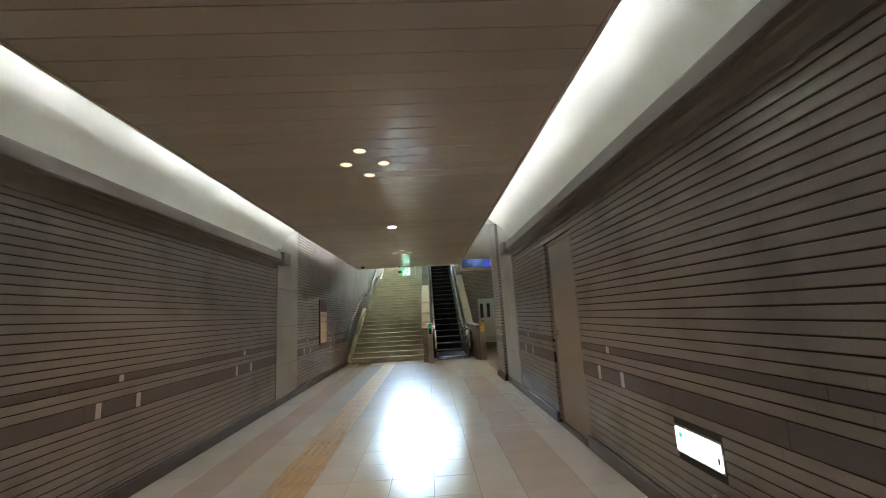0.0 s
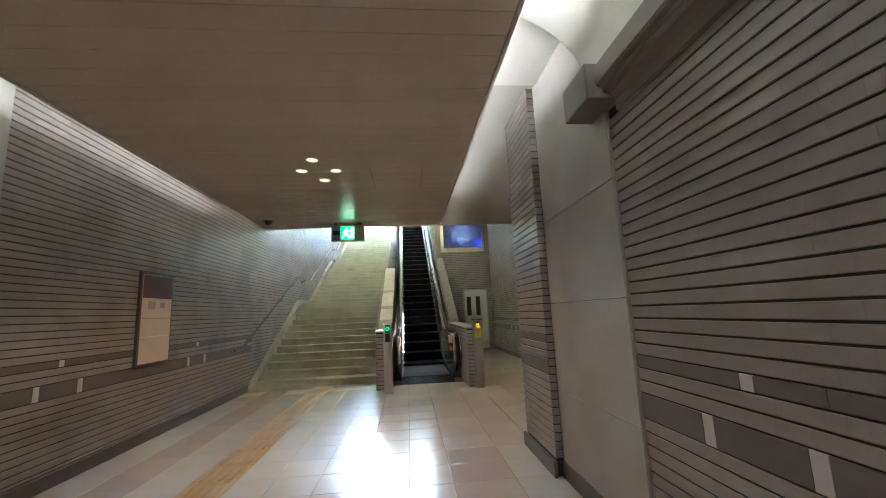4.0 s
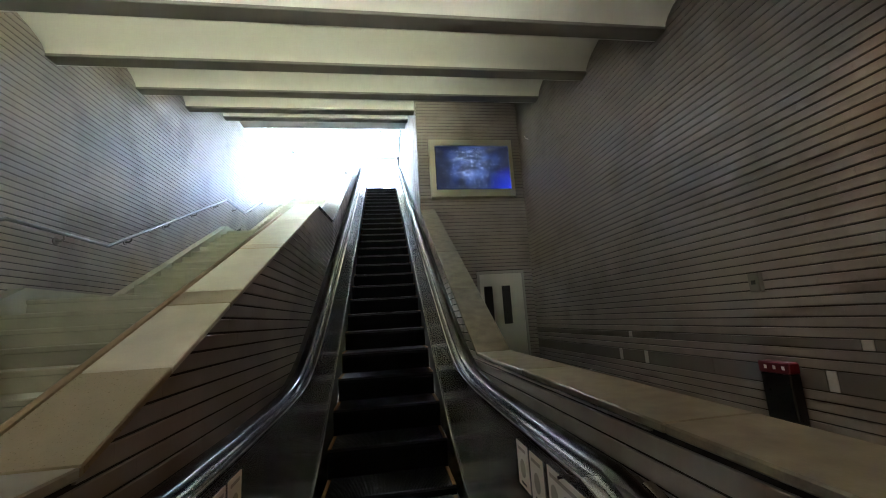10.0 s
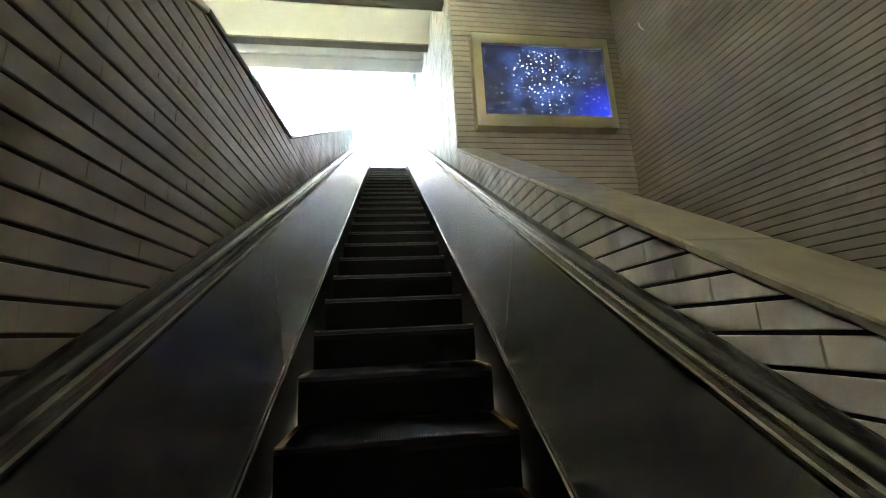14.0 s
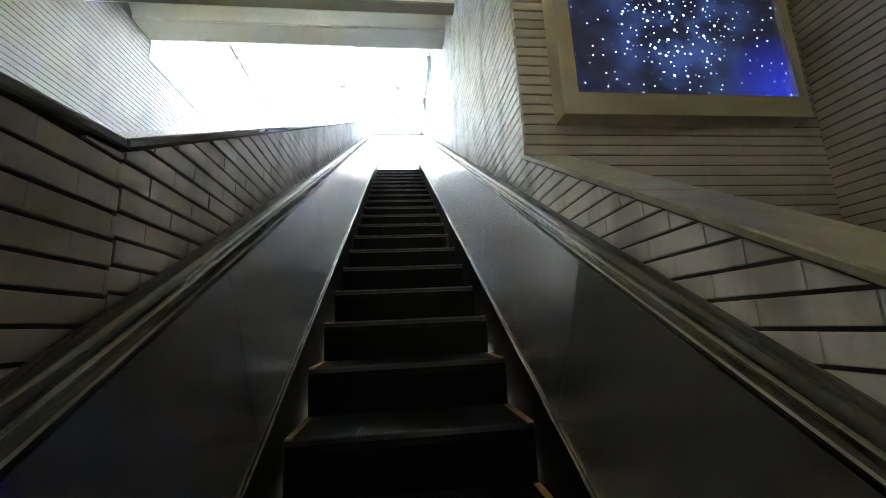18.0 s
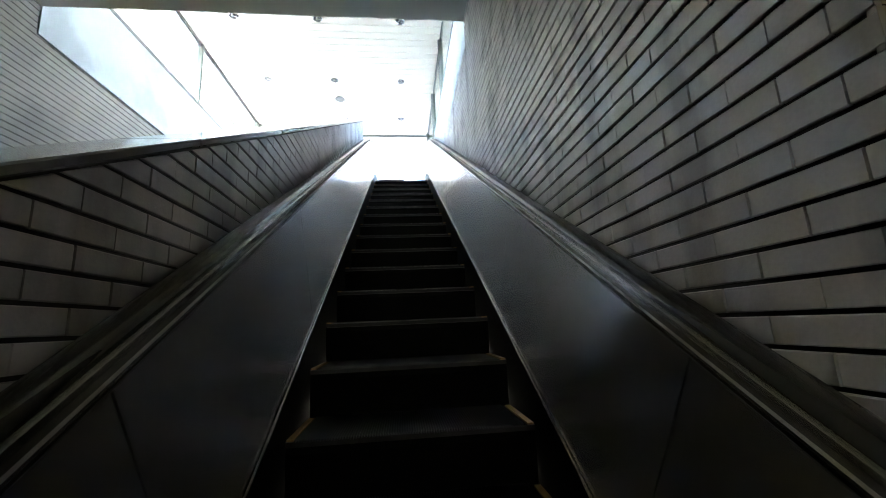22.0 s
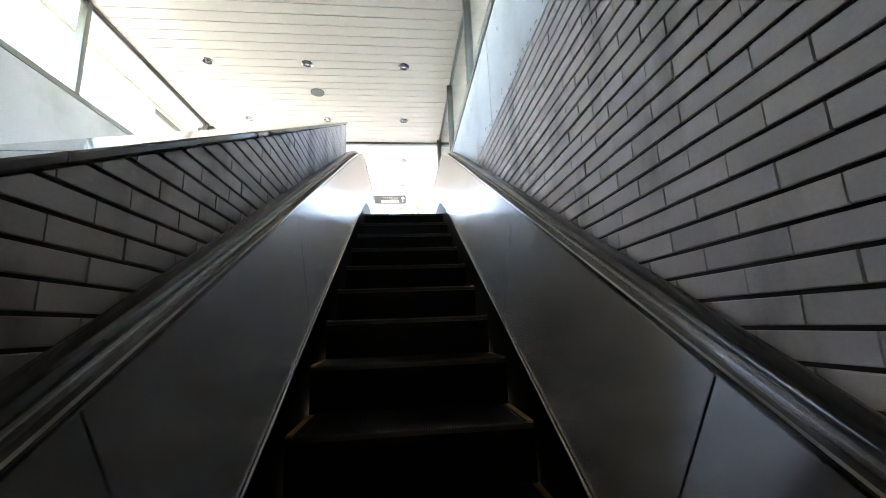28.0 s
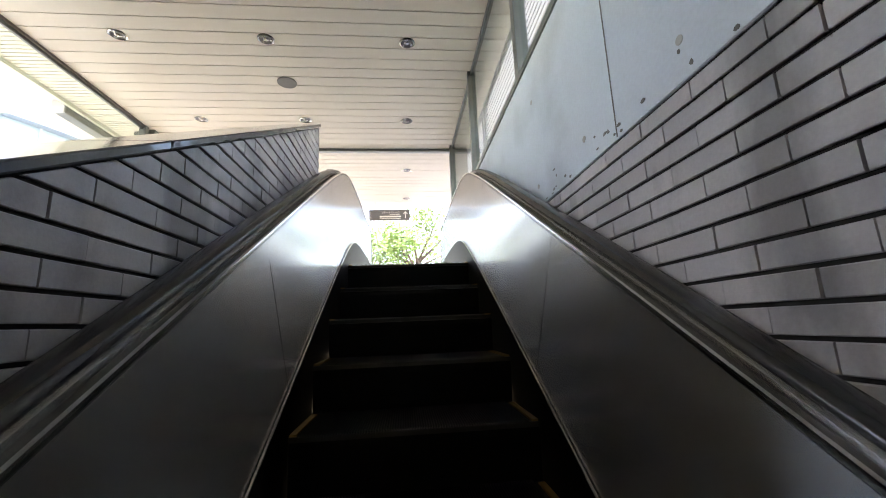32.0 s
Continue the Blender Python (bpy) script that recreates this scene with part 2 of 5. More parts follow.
BEIGE = mat("beige_render", (0.42, 0.38, 0.30), 0.8, var=0.07, scale=1.5)
FACADE_B = mat("pale_blue_panel", (0.27, 0.34, 0.38), 0.35, var=0.1)
SIGN = mat("grey_sign_face", (0.13, 0.125, 0.12), 0.45, var=0.06)
TUBE = glow("fluorescent_tube", (1.0, 0.985, 0.93), 0.14504)
TUBE_F = glow("bright_fluorescent_tube", (1.0, 0.95, 0.78), 0.36)
TUBE3 = glow("first_step_tube", (1.0, 0.955, 0.70), 0.21)
TUBE2 = glow("cool_fluorescent_tube", (1.0, 0.97, 0.62), 0.1581)
LAMP_W = glow("warm_lamp", (1.0, 0.74, 0.44), 0.0042)
LAMP_H = glow("warm_hall_lamp", (1.0, 0.82, 0.55), 0.00576)
LAMP_C = glow("white_lamp", (1.0, 0.95, 0.88), 0.93296)
LAMP_OFF = mat("unlit_reflector", (0.06, 0.055, 0.05), 0.35, metal=0.2)
GRILLE = mat("brown_grey_grille", (0.16, 0.15, 0.135), 0.6, var=0.1, fine=300, bump=0.2)
MAROON = mat("maroon_poster_band", (0.13, 0.045, 0.045), 0.4, var=0.1)
RAIL = mat("dull_steel_rail", (0.15, 0.142, 0.135), 0.30, metal=1.0, var=0.06, bump=0.0)
BRONZE = mat("brown_bronze_rail", (0.30, 0.22, 0.12), 0.35, metal=0.5, var=0.08, bump=0.02)
RING = mat("chrome_trim_ring", (0.45, 0.44, 0.42), 0.2, metal=1.0)
LED_G = glow("green_led", (0.0, 1.0, 0.14), 0.00627)
LED_A = glow("amber_led", (1.0, 0.36, 0.01), 0.01646)
LED_R = glow("red_led", (1.0, 0.10, 0.02), 0.00666)
EXIT_G = glow("green_exit_panel", (0.02, 0.60, 0.16), 0.00784)
EXIT_W = glow("white_exit_figure", (0.75, 1.0, 0.85), 0.01411)
LIGHTBOX = glow("white_light_box", (0.95, 1.0, 0.93), 0.00784)
GLASS = glass("clear_glass")


# ---- mesh helpers ----
def box(bm, x0, x1, y0, y1, z0, z1):
    v = [bm.verts.new((x, y, z)) for z in (z0, z1) for y in (y0, y1) for x in (x0, x1)]
    for f in ((0, 2, 3, 1), (4, 5, 7, 6), (0, 1, 5, 4), (2, 6, 7, 3), (0, 4, 6, 2), (1, 3, 7, 5)):
        bm.faces.new([v[i] for i in f])
    return v


def bevel(bm, w=0.005, seg=1):
    bmesh.ops.bevel(bm, geom=[e for e in bm.edges], offset=w, segments=seg, affect='EDGES', profile=0.6)


def prism(bm, pts, a0, a1, axis="x"):
    """Extrude the outline pts from a0 to a1. axis x: pts are (y, z); y: (x, z); z: (x, y)."""
    put = {"x": lambda p, a: (a, p[0], p[1]), "y": lambda p, a: (p[0], a, p[1]), "z": lambda p, a: (p[0], p[1], a)}[axis]
    lo = [bm.verts.new(put(p, a0)) for p in pts]
    hi = [bm.verts.new(put(p, a1)) for p in pts]
    n = len(pts)
    bm.faces.new(lo[::-1])
    bm.faces.new(hi)
    for i in range(n):
        bm.faces.new((lo[i], lo[(i + 1) % n], hi[(i + 1) % n], hi[i]))


def sheet(bm, pts, a0, a1, thick=0.02):
    """A bent plate along the (y, z) line pts, from x a0 to a1, thickened upward."""
    prism(bm, list(pts) + [(y, z + thick) for y, z in reversed(pts)], a0, a1)


def cyl(bm, p0, p1, r, seg=12, r1=None):
    p0, p1 = Vector(p0), Vector(p1)
    d = p1 - p0
    m = Matrix.Translation((p0 + p1) / 2) @ d.to_track_quat("Z", "Y").to_matrix().to_4x4()
    bmesh.ops.create_cone(bm, cap_ends=True, segments=seg, radius1=r, radius2=r if r1 is None else r1, depth=d.length, matrix=m)


def tube(bm, pts, r, seg=10):
    """A round bar through the points."""
    pts = [Vector(p) for p in pts]
    rings = []
    for i, p in enumerate(pts):
        d = (pts[min(i + 1, len(pts) - 1)] - pts[max(i - 1, 0)]).normalized()
        side = d.cross(Vector((0, 0, 1)))
        side = side.normalized() if side.length > 0.01 else Vector((1, 0, 0))
        up = side.cross(d)
        rings.append([bm.verts.new(p + r * (math.cos(a) * side + math.sin(a) * up)) for a in (2 * math.pi * k / seg for k in range(seg))])
    for a, b in zip(rings, rings[1:]):
        for k in range(seg):
            bm.faces.new((a[k], a[(k + 1) % seg], b[(k + 1) % seg], b[k]))
    bm.faces.new(rings[0][::-1])
    bm.faces.new(rings[-1])


def sweep(bm, path, section, x=0.0):
    """Sweep a closed (x, h) section along a (y, z) path; h is measured square to the path."""
    rings = []
    for i, (y, z) in enumerate(path):
        a, b = path[max(i - 1, 0)], path[min(i + 1, len(path) - 1)]
        ty, tz = b[0] - a[0], b[1] - a[1]
        q = math.hypot(ty, tz) or 1
        ny, nz = -tz / q, ty / q
        rings.append([bm.verts.new((x + sx, y + ny * h, z + nz * h)) for sx, h in section])
    n = len(section)
    for a, b in zip(rings, rings[1:]):
        for k in range(n):
            bm.faces.new((a[k], a[(k + 1) % n], b[(k + 1) % n], b[k]))
    bm.faces.new(rings[0][::-1])
    bm.faces.new(rings[-1])


def done(bm, name, material, smooth=False):
    bmesh.ops.recalc_face_normals(bm, faces=bm.faces[:])
    me = bpy.data.meshes.new(name)
    bm.to_mesh(me)
    bm.free()
    me.materials.append(material)
    if smooth:
        me.shade_smooth()
        me.set_sharp_from_angle(angle=radians(35))
    return me


def part(name, bm, material, parent=None, label="", smooth=False):
    """Link a bmesh (or mesh) as one mesh object under a thing or part."""
    me = bm if isinstance(bm, bpy.types.Mesh) else done(bm, name, material, smooth)
    ob = new(name, me)
    if parent is not None:
        ob.parent = parent
    if label:
        tagged(ob, label)
    return ob


def boxpart(name, dims, material, parent=None, label="", bev=0.0):
    bm = bmesh.new()
    box(bm, *dims)
    if bev:
        bevel(bm, bev)
    return part(name, bm, material, parent, label)


def thing(name, label, category, group="", kind="", at=(0, 0, 0)):
    ob = new(name)
    ob.empty_display_size = 0.1
    ob.matrix_basis = Matrix.Translation(at)
    return tagged(ob, label, category, group, kind)


def words(name, text, size, m, material, parent=None, align='LEFT'):
    """Flat lettering as a mesh, in the xy plane of pose m."""
    cu = bpy.data.curves.new(name, 'FONT')
    cu.body, cu.size, cu.extrude, cu.align_x = text, size, 0.0008, align
    tmp = bpy.data.objects.new(name, cu)
    scene.collection.objects.link(tmp)
    me = bpy.data.meshes.new_from_object(tmp.evaluated_get(bpy.context.evaluated_depsgraph_get()))
    bpy.data.objects.remove(tmp)
    me.materials.clear()
    me.materials.append(material)
    me.transform(m)
    return part(name, me, material, parent)


def arc(cx, cy, r, a0, a1, n=8, rz=None):
    rz = r if rz is None else rz
    return [(cx + r * math.cos(radians(a0 + (a1 - a0) * i / n)), cy + rz * math.sin(radians(a0 + (a1 - a0) * i / n))) for i in range(n + 1)]


# ---- brickwork ----
COURSE, LENGTH, ZBASE = 0.0675, 0.225, 0.090


def clip(poly, line):
    a, b, c = line          # keep a*u + b*v <= c
    out = []
    for i, p in enumerate(poly):
        q = poly[(i + 1) % len(poly)]
        dp, dq = a * p[0] + b * p[1] - c, a * q[0] + b * q[1] - c
        if dp <= 1e-9:
            out.append(p)
        if (dp < 0) != (dq < 0) and abs(dp - dq) > 1e-12:
            t = dp / (dp - dq)
            if 1e-9 < t < 1 - 1e-9:
                out.append((p[0] + t * (q[0] - p[0]), p[1] + t * (q[1] - p[1])))
    return out


def outline_lines(poly):
    """Half planes of a convex outline, counter-clockwise."""
    return [((q[1] - p[1]), -(q[0] - p[0]), (q[1] - p[1]) * p[0] - (q[0] - p[0]) * p[1]) for p, q in zip(poly, poly[1:] + poly[:1])]


def brick_shape(poly, place, depth=0.010, bev=0.0025, close=False):
    """Vertices and faces of one brick tile with a bevelled front."""
    n = len(poly)
    cu, cv = sum(p[0] for p in poly) / n, sum(p[1] for p in poly) / n
    wide = max(abs(p[0] - cu) for p in poly) + 1e-6
    high = max(abs(p[1] - cv) for p in poly) + 1e-6
    fu, fv = 1.0 if close else max(0.2, 1 - 0.0004 / wide), max(0.2, 1 - bev / high)
    vs = [place(u, v, -depth) for u, v in poly] + [place(u, v, -bev * 0.8) for u, v in poly]
    vs += [place(cu + (u - cu) * fu, cv + (v - cv) * fv, 0) for u, v in poly]
    fs = [tuple(range(2 * n, 3 * n))]
    for i in range(n):
        j = (i + 1) % n
        fs += [(i, j, n + j, n + i), (n + i, n + j, 2 * n + j, 2 * n + i)]
    return vs, fs


def brickwork(owner, polys, place, near=(), rows_skip=(), holes=(), seed=1, limit=300, depth=0.014, close=False, base=ZBASE, course=COURSE, lead=0.0):
    """Clad a wall. polys: convex outlines in (u, z); place(u, z, d): a world point, d out of the wall.
    Bricks in the stretches near=(u0, u1, z0, z1) are single parts, up to limit; the rest is one joined part."""
    rnd = random.Random(seed)
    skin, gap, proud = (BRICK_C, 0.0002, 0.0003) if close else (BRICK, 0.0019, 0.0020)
    vs, fs, singles = [], [], 0
    for poly in polys:
        lines = outline_lines(poly)
        us, zs = [p[0] for p in poly], [p[1] for p in poly]
        for k in range(int((min(zs) - base) / course) - 1, int((max(zs) - base) / course) + 1):
            if k in rows_skip:
                continue
            z0, z1 = base + k * course + 0.005, base + (k + 1) * course - 0.005
            shift = (lead + (0.49 if k % 2 else 0.0)) * LENGTH + (rnd.random() - 0.5) * 0.008
            for j in range(int((min(us) - shift) / LENGTH) - 1, int((max(us) - shift) / LENGTH) + 1):
                u0, u1 = shift + j * LENGTH + gap, shift + (j + 1) * LENGTH - gap
                pieces = [[(u0, z0), (u1, z0), (u1, z1), (u0, z1)]]
                for h in holes:
                    if u1 > h[0] and u0 < h[1] and z1 > h[2] and z0 < h[3]:
                        kept = []
                        for a, b in ((u0, min(u1, h[0])), (max(u0, h[1]), u1)):
                            if b - a > 0.01:
                                kept.append([(a, z0), (b, z0), (b, z1), (a, z1)])
                        pieces = kept
                for q in pieces:
                    for ln in lines:
                        q = clip(q, ln)
                        if len(q) < 3:
                            break
                    if len(q) < 3 or max(p[0] for p in q) - min(p[0] for p in q) < 0.006 or max(p[1] for p in q) - min(p[1] for p in q) < 0.006:
                        continue
                    out = rnd.uniform(-proud, proud)
                    bv, bf = brick_shape(q, lambda u, v, d: place(u, v, d + out), depth, close=close)
                    cu, cz = sum(p[0] for p in q) / len(q), sum(p[1] for p in q) / len(q)
                    if singles < limit and any(a < cu < b and c < cz < d for a, b, c, d in near):
                        me = bpy.data.meshes.new("brick")
                        me.from_pydata(bv, [], bf)
                        me.materials.append(skin)
                        part("brick", me, skin, owner)
                        singles += 1
                    else:
                        o = len(vs)
                        vs += bv
                        fs += [tuple(i + o for i in f) for f in bf]
    if vs:
        me = bpy.data.meshes.new("brick_cladding")
        me.from_pydata(vs, [], fs)
        me.materials.append(skin)
        tagged(part("brick_cladding", me, skin, owner), kind="stuff")


def on_x(x, sign):
    """Wall plane at x, its face towards sign."""
    return (lambda u, v, d: (x + sign * d, u, v)) if sign > 0 else (lambda u, v, d: (x - d, u, v))


def on_y(y, sign):
    return lambda u, v, d: (u, y + sign * d, v)


def setting(name, label, category="wall"):
    return thing(name, label, category, kind="structure")


# ---- ground and floors ----
ground = setting("ground", "pale paving outside the upper entrance", "ground")
for gx0, gx1, gy0, gy1 in ((-900, XL - 0.3, -900, 900), (XH + 0.3, 900, -900, 900), (XL - 0.3, XH + 0.3, -900, Y0 - 0.3), (XL - 0.3, XH + 0.3, 29.2, 900)):
    boxpart("paving", (gx0, gx1, gy0, gy1, ZT - 0.3, ZT), GROUND, ground)
boxpart("paving", (EXR + 0.285, XH + 0.3, Y0 - 0.3, 29.2, ZT - 0.15, ZT), GROUND, ground)
boxpart("paving", (XL - 0.3, EXR + 0.285, Y0 - 0.3, 18.9, ZT - 0.15, ZT), GROUND, ground)

floor = setting("floor", "cream tiled floor with tan borders and tactile strip", "floor")
boxpart("grout_bed", (XL - 0.3, XH + 0.3, Y0 - 0.2, YTV + 0.3, -0.3, -0.004), GROUT, floor)

# ---- corridor walls ----
wall_left = setting("wall_west", "beige brick tile wall with dark grooved joints and dado bands")
boxpart("wall_body", (XL - 0.3, XL - 0.009, Y0 - 0.2, YB1, -0.1, 7.8), MORTAR, wall_left)
boxpart("wall_body", (XL - 0.3, XL - 0.009, YB1, 29.0, 3.0, 6.46), MORTAR, wall_left)
wall_right = setting("wall_east", "beige brick tile corridor wall with dark grooved joints")
boxpart("wall_body", (XR + 0.009, XR + 0.3, Y0 - 0.2, 4.37, -0.1, 3.7), MORTAR, wall_right)
boxpart("wall_body", (XR + 0.009, XR + 0.3, 5.42, YP0 + 0.01, -0.1, 3.7), MORTAR, wall_right)
boxpart("wall_body", (XR + 0.009, XR + 0.3, 4.37, 5.42, 2.39, 3.7), MORTAR, wall_right)
boxpart("door_recess", (XR + 0.2, XR + 0.3, 4.37, 5.42, -0.1, 2.39), MORTAR, wall_right)
wall_end = setting("wall_south", "plain concrete wall closing the corridor")
boxpart("wall_body", (XL - 0.3, XH + 0.3, Y0 - 0.4, Y0 - 0.2, -0.1, 3.7), CONCRETE, wall_end)

BANDS = (10, 11, 14)


def bands(owner, place, u0, u1, marks, gaps=(), base=ZBASE):
    """Dark dado bands of long flush tiles, with pale marker tiles."""
    for z0, z1, off in ((base + 10 * COURSE, base + 12 * COURSE, 0.0), (base + 14 * COURSE, base + 15 * COURSE, 0.37)):
        lower = z1 - z0 > 0.1
        cuts = sorted([m for m, low in marks if low == lower])
        u = u0
        stops = []
        while u < u1 - 1e-6:
            nxt = min([u1, u + 0.9] + [c - 0.032 for c in cuts if c - 0.032 > u + 1e-6])
            stops.append((u, nxt))
            u = nxt
            if any(abs(c - 0.032 - u) < 1e-6 for c in cuts):
                u += 0.064
        for a, b in stops:
            if b - a < 0.01 or any(a < g1 and b > g0 for g0, g1 in gaps):
                a2 = [(a, min(b, g[0])) for g in gaps if a < g[0] < b] + [(max(a, g[1]), b) for g in gaps if a < g[1] < b]
                if not a2:
                    continue
            else:
                a2 = [(a, b)]
            for c, d in a2:
                bv, bf = brick_shape([(c + 0.001, z0 + 0.003), (d - 0.001, z0 + 0.003), (d - 0.001, z1 - 0.003), (c + 0.001, z1 - 0.003)], place)
                me = bpy.data.meshes.new("band_tile")
                me.from_pydata(bv, [], bf)
                me.materials.append(BAND)
                part("band_tile", me, BAND, owner)
        for c in cuts:
            if u0 < c < u1 and not any(g0 < c < g1 for g0, g1 in gaps):
                bv, bf = brick_shape([(c - 0.03, z0 + 0.003), (c + 0.03, z0 + 0.003), (c + 0.03, z1 - 0.003), (c - 0.03, z1 - 0.003)], place)
                me = bpy.data.meshes.new("marker_tile")
                me.from_pydata(bv, [], bf)
                me.materials.append(MARK)
                part("marker_tile", me, MARK, owner)


def marker_sets(centres):
    return [(c - 0.235, True) for c in centres] + [(c + 0.235, True) for c in centres] + [(c, False) for c in centres]


bands(wall_left, on_x(XL, 1), Y0, YP0, marker_sets((-1.1, 1.35, 3.80, 6.25)))
bands(wall_left, on_x(XL, 1), YP1 - 0.08, 13.98, marker_sets((9.4, 11.82)))
bands(wall_right, on_x(XR, -1), Y0, YP0, marker_sets((0.69, 3.72, 6.75)), gaps=((4.379, 5.411),))

# concrete pilasters where the brick panels end
for name, x0, x1 in (("pilaster_west", XL - 0.25, XL + 0.02), ("pilaster_east", XR - 0.02, XR + 0.25)):
    p = setting(name, "plain pale concrete pilaster between brick panels", "pilaster")
    ya, yb = (YP0, YP1 - 0.08) if x0 < 0 else (YP0, YP1)
    za = -0.05
    for zb in (0.70, 1.42, 2.14, 3.6):
        boxpart("shaft", (x0, x1, ya, yb, za, zb - 0.002), CONCRETE, p, bev=0.003)
        za = zb + 0.002

# brick pier at the mouth of the hall
pier = setting("pier", "brick tile pier at the mouth of the hall", "pier")
boxpart("pier_body", (XPIER + 0.009, XH + 0.3, YP1 + 0.009, YPIER - 0.009, -0.1, 3.7), MORTAR, pier)
wall_hall = setting("wall_hall", "beige brick tile wall of the side hall with dado bands")
boxpart("wall_body", (XH + 0.009, XH + 0.3, YPIER - 0.02, YTV + 0.3, -0.1, 6.0), MORTAR, wall_hall)
bands(wall_hall, on_x(XH, -1), YPIER, YTV, marker_sets((10.27, 12.57, 14.88, 17.18)), base=ZBASE + 0.012)
bands(pier, on_x(XPIER, -1), YP1, YPIER, [], base=ZBASE + 0.049)
wall_tv = setting("wall_screen", "beige brick tile wall behind the wall screen")
boxpart("wall_body", (EXR + 0.009, XH + 0.3, YTV + 0.009, YTV + 0.3, -0.1, 6.0), MORTAR, wall_tv)

# dark stone plinth along the walls
plinth = setting("baseboard", "dark stone plinth at the foot of the walls", "plinth")
for d in ((XL, XL + 0.035, Y0, 13.75, -0.003, 0.13), (XR - 0.035, XR, Y0, 4.379, -0.003, 0.13), (XR - 0.035, XR, 5.411, YP1 - 0.002, -0.003, 0.13),
          (XPIER - 0.03, XPIER, YP1 - 0.03, YPIER + 0.03, -0.003, 0.13), (XH - 0.03, XH, YPIER + 0.04, YTV, -0.003, 0.13)):
    boxpart("plinth_stone", d, PLINTH, plinth, bev=0.006)

# ---- ledges and lit coves ----
for side, name in ((-1, "west"), (1, "east")):
    xw = XL if side < 0 else XR
    inn = -side                                     # towards the corridor
    led = setting("ledge_" + name, "plaster ledge in shade-dark colour below the lit ceiling cove", "ledge")
    bm = bmesh.new()
    prof = [(0, 2.50), (0.03, 2.50), (0.035, 2.56), (0.065, 2.60), (0.10, 2.615), (0.105, 2.635), (0.13, 2.645), (0.14, 2.66), (0.14, 2.765), (0.13, 2.785), (0, 2.785)]
    prism(bm, [(xw + inn * a, z) for a, z in prof], Y0, 7.33, "y")
    part("ledge_body", bm, LEDGE, led)
    bm = bmesh.new()
    a0, a1 = sorted((xw - inn * 0.05, xw + inn * 0.20))
    box(bm, a0, a1, 7.331, 7.66, 2.575, 2.80)
    bevel(bm, 0.012, 2)
    part("end_block", bm, LEDGE, led)
    cv = setting("cove_" + name, "white plaster cove washed by hidden tubes", "cove")
    xi = (CX0 if side < 0 else CX1) + inn * 0.25
    a = abs(xi - xw)
    pts = [(xi + side * a * math.cos(t), 2.76 + 0.66 * math.sin(t)) for t in (math.pi / 2 * i / 14 for i in range(15))]
    bm = bmesh.new()
    prism(bm, pts + [(xi, 3.7), (xw + side * 0.2, 3.7), (xw + side * 0.2, 2.76)], Y0, YP0 + 0.16, "y")
    part("cove_shell", bm, COVE, cv, smooth=True)

# ---- ceilings ----
ceil = setting("ceiling_dropped", "brown metal slat ceiling hung between lit coves", "ceiling")
bm = bmesh.new()
SL = 0.198
y = Y0
i = 0
while y < YC1 - 0.06:
    y2 = min(y + SL, YC1 - 0.05)
    box(bm, CX0 + 0.03, CX1 - 0.03, y + 0.0035, y2 - 0.0035, ZC, ZC + 0.02)
    y += SL
part("slats", bm, SLAT, ceil)
boxpart("back_panel", (CX0 + 0.02, CX1 - 0.02, Y0, YC1 - 0.03, ZC + 0.012, ZC + 0.05), BACK, ceil)
for d in ((CX0, CX0 + 0.028, Y0, YC1, ZC - 0.012, ZC + 0.112), (CX1 - 0.028, CX1, Y0, 8.8, ZC - 0.012, ZC + 0.112), (CX1 - 0.028, CX1, 8.8, YC1, ZC - 0.012, ZC + 0.17), (CX0 + 0.028, CX1 - 0.028, YC1 - 0.045, YC1, ZC - 0.012, ZC + 0.14)):
    boxpart("edge_trim", d, SLAT, ceil, bev=0.003)
for gx in (-0.095, 0.515):
    boxpart("panel_joint", (gx - 0.004, gx + 0.004, 9.70, 10.494, ZC - 0.0012, ZC + 0.004), BACK, ceil)
ceil_h = setting("ceiling_hall", "pale plaster ceiling of the hall", "ceiling")
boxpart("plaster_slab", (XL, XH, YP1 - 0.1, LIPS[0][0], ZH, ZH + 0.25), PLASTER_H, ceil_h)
boxpart("plaster_slab", (XL - 0.2, XH + 0.2, Y0 - 0.3, YP1 - 0.1, 3.45, 3.7), PLASTER, ceil_h)
boxpart("slot_diffuser", (2.29, 3.30, 12.49, 12.525, ZH - 0.008, ZH - 0.001), EDGE, ceil_h, bev=0.002)

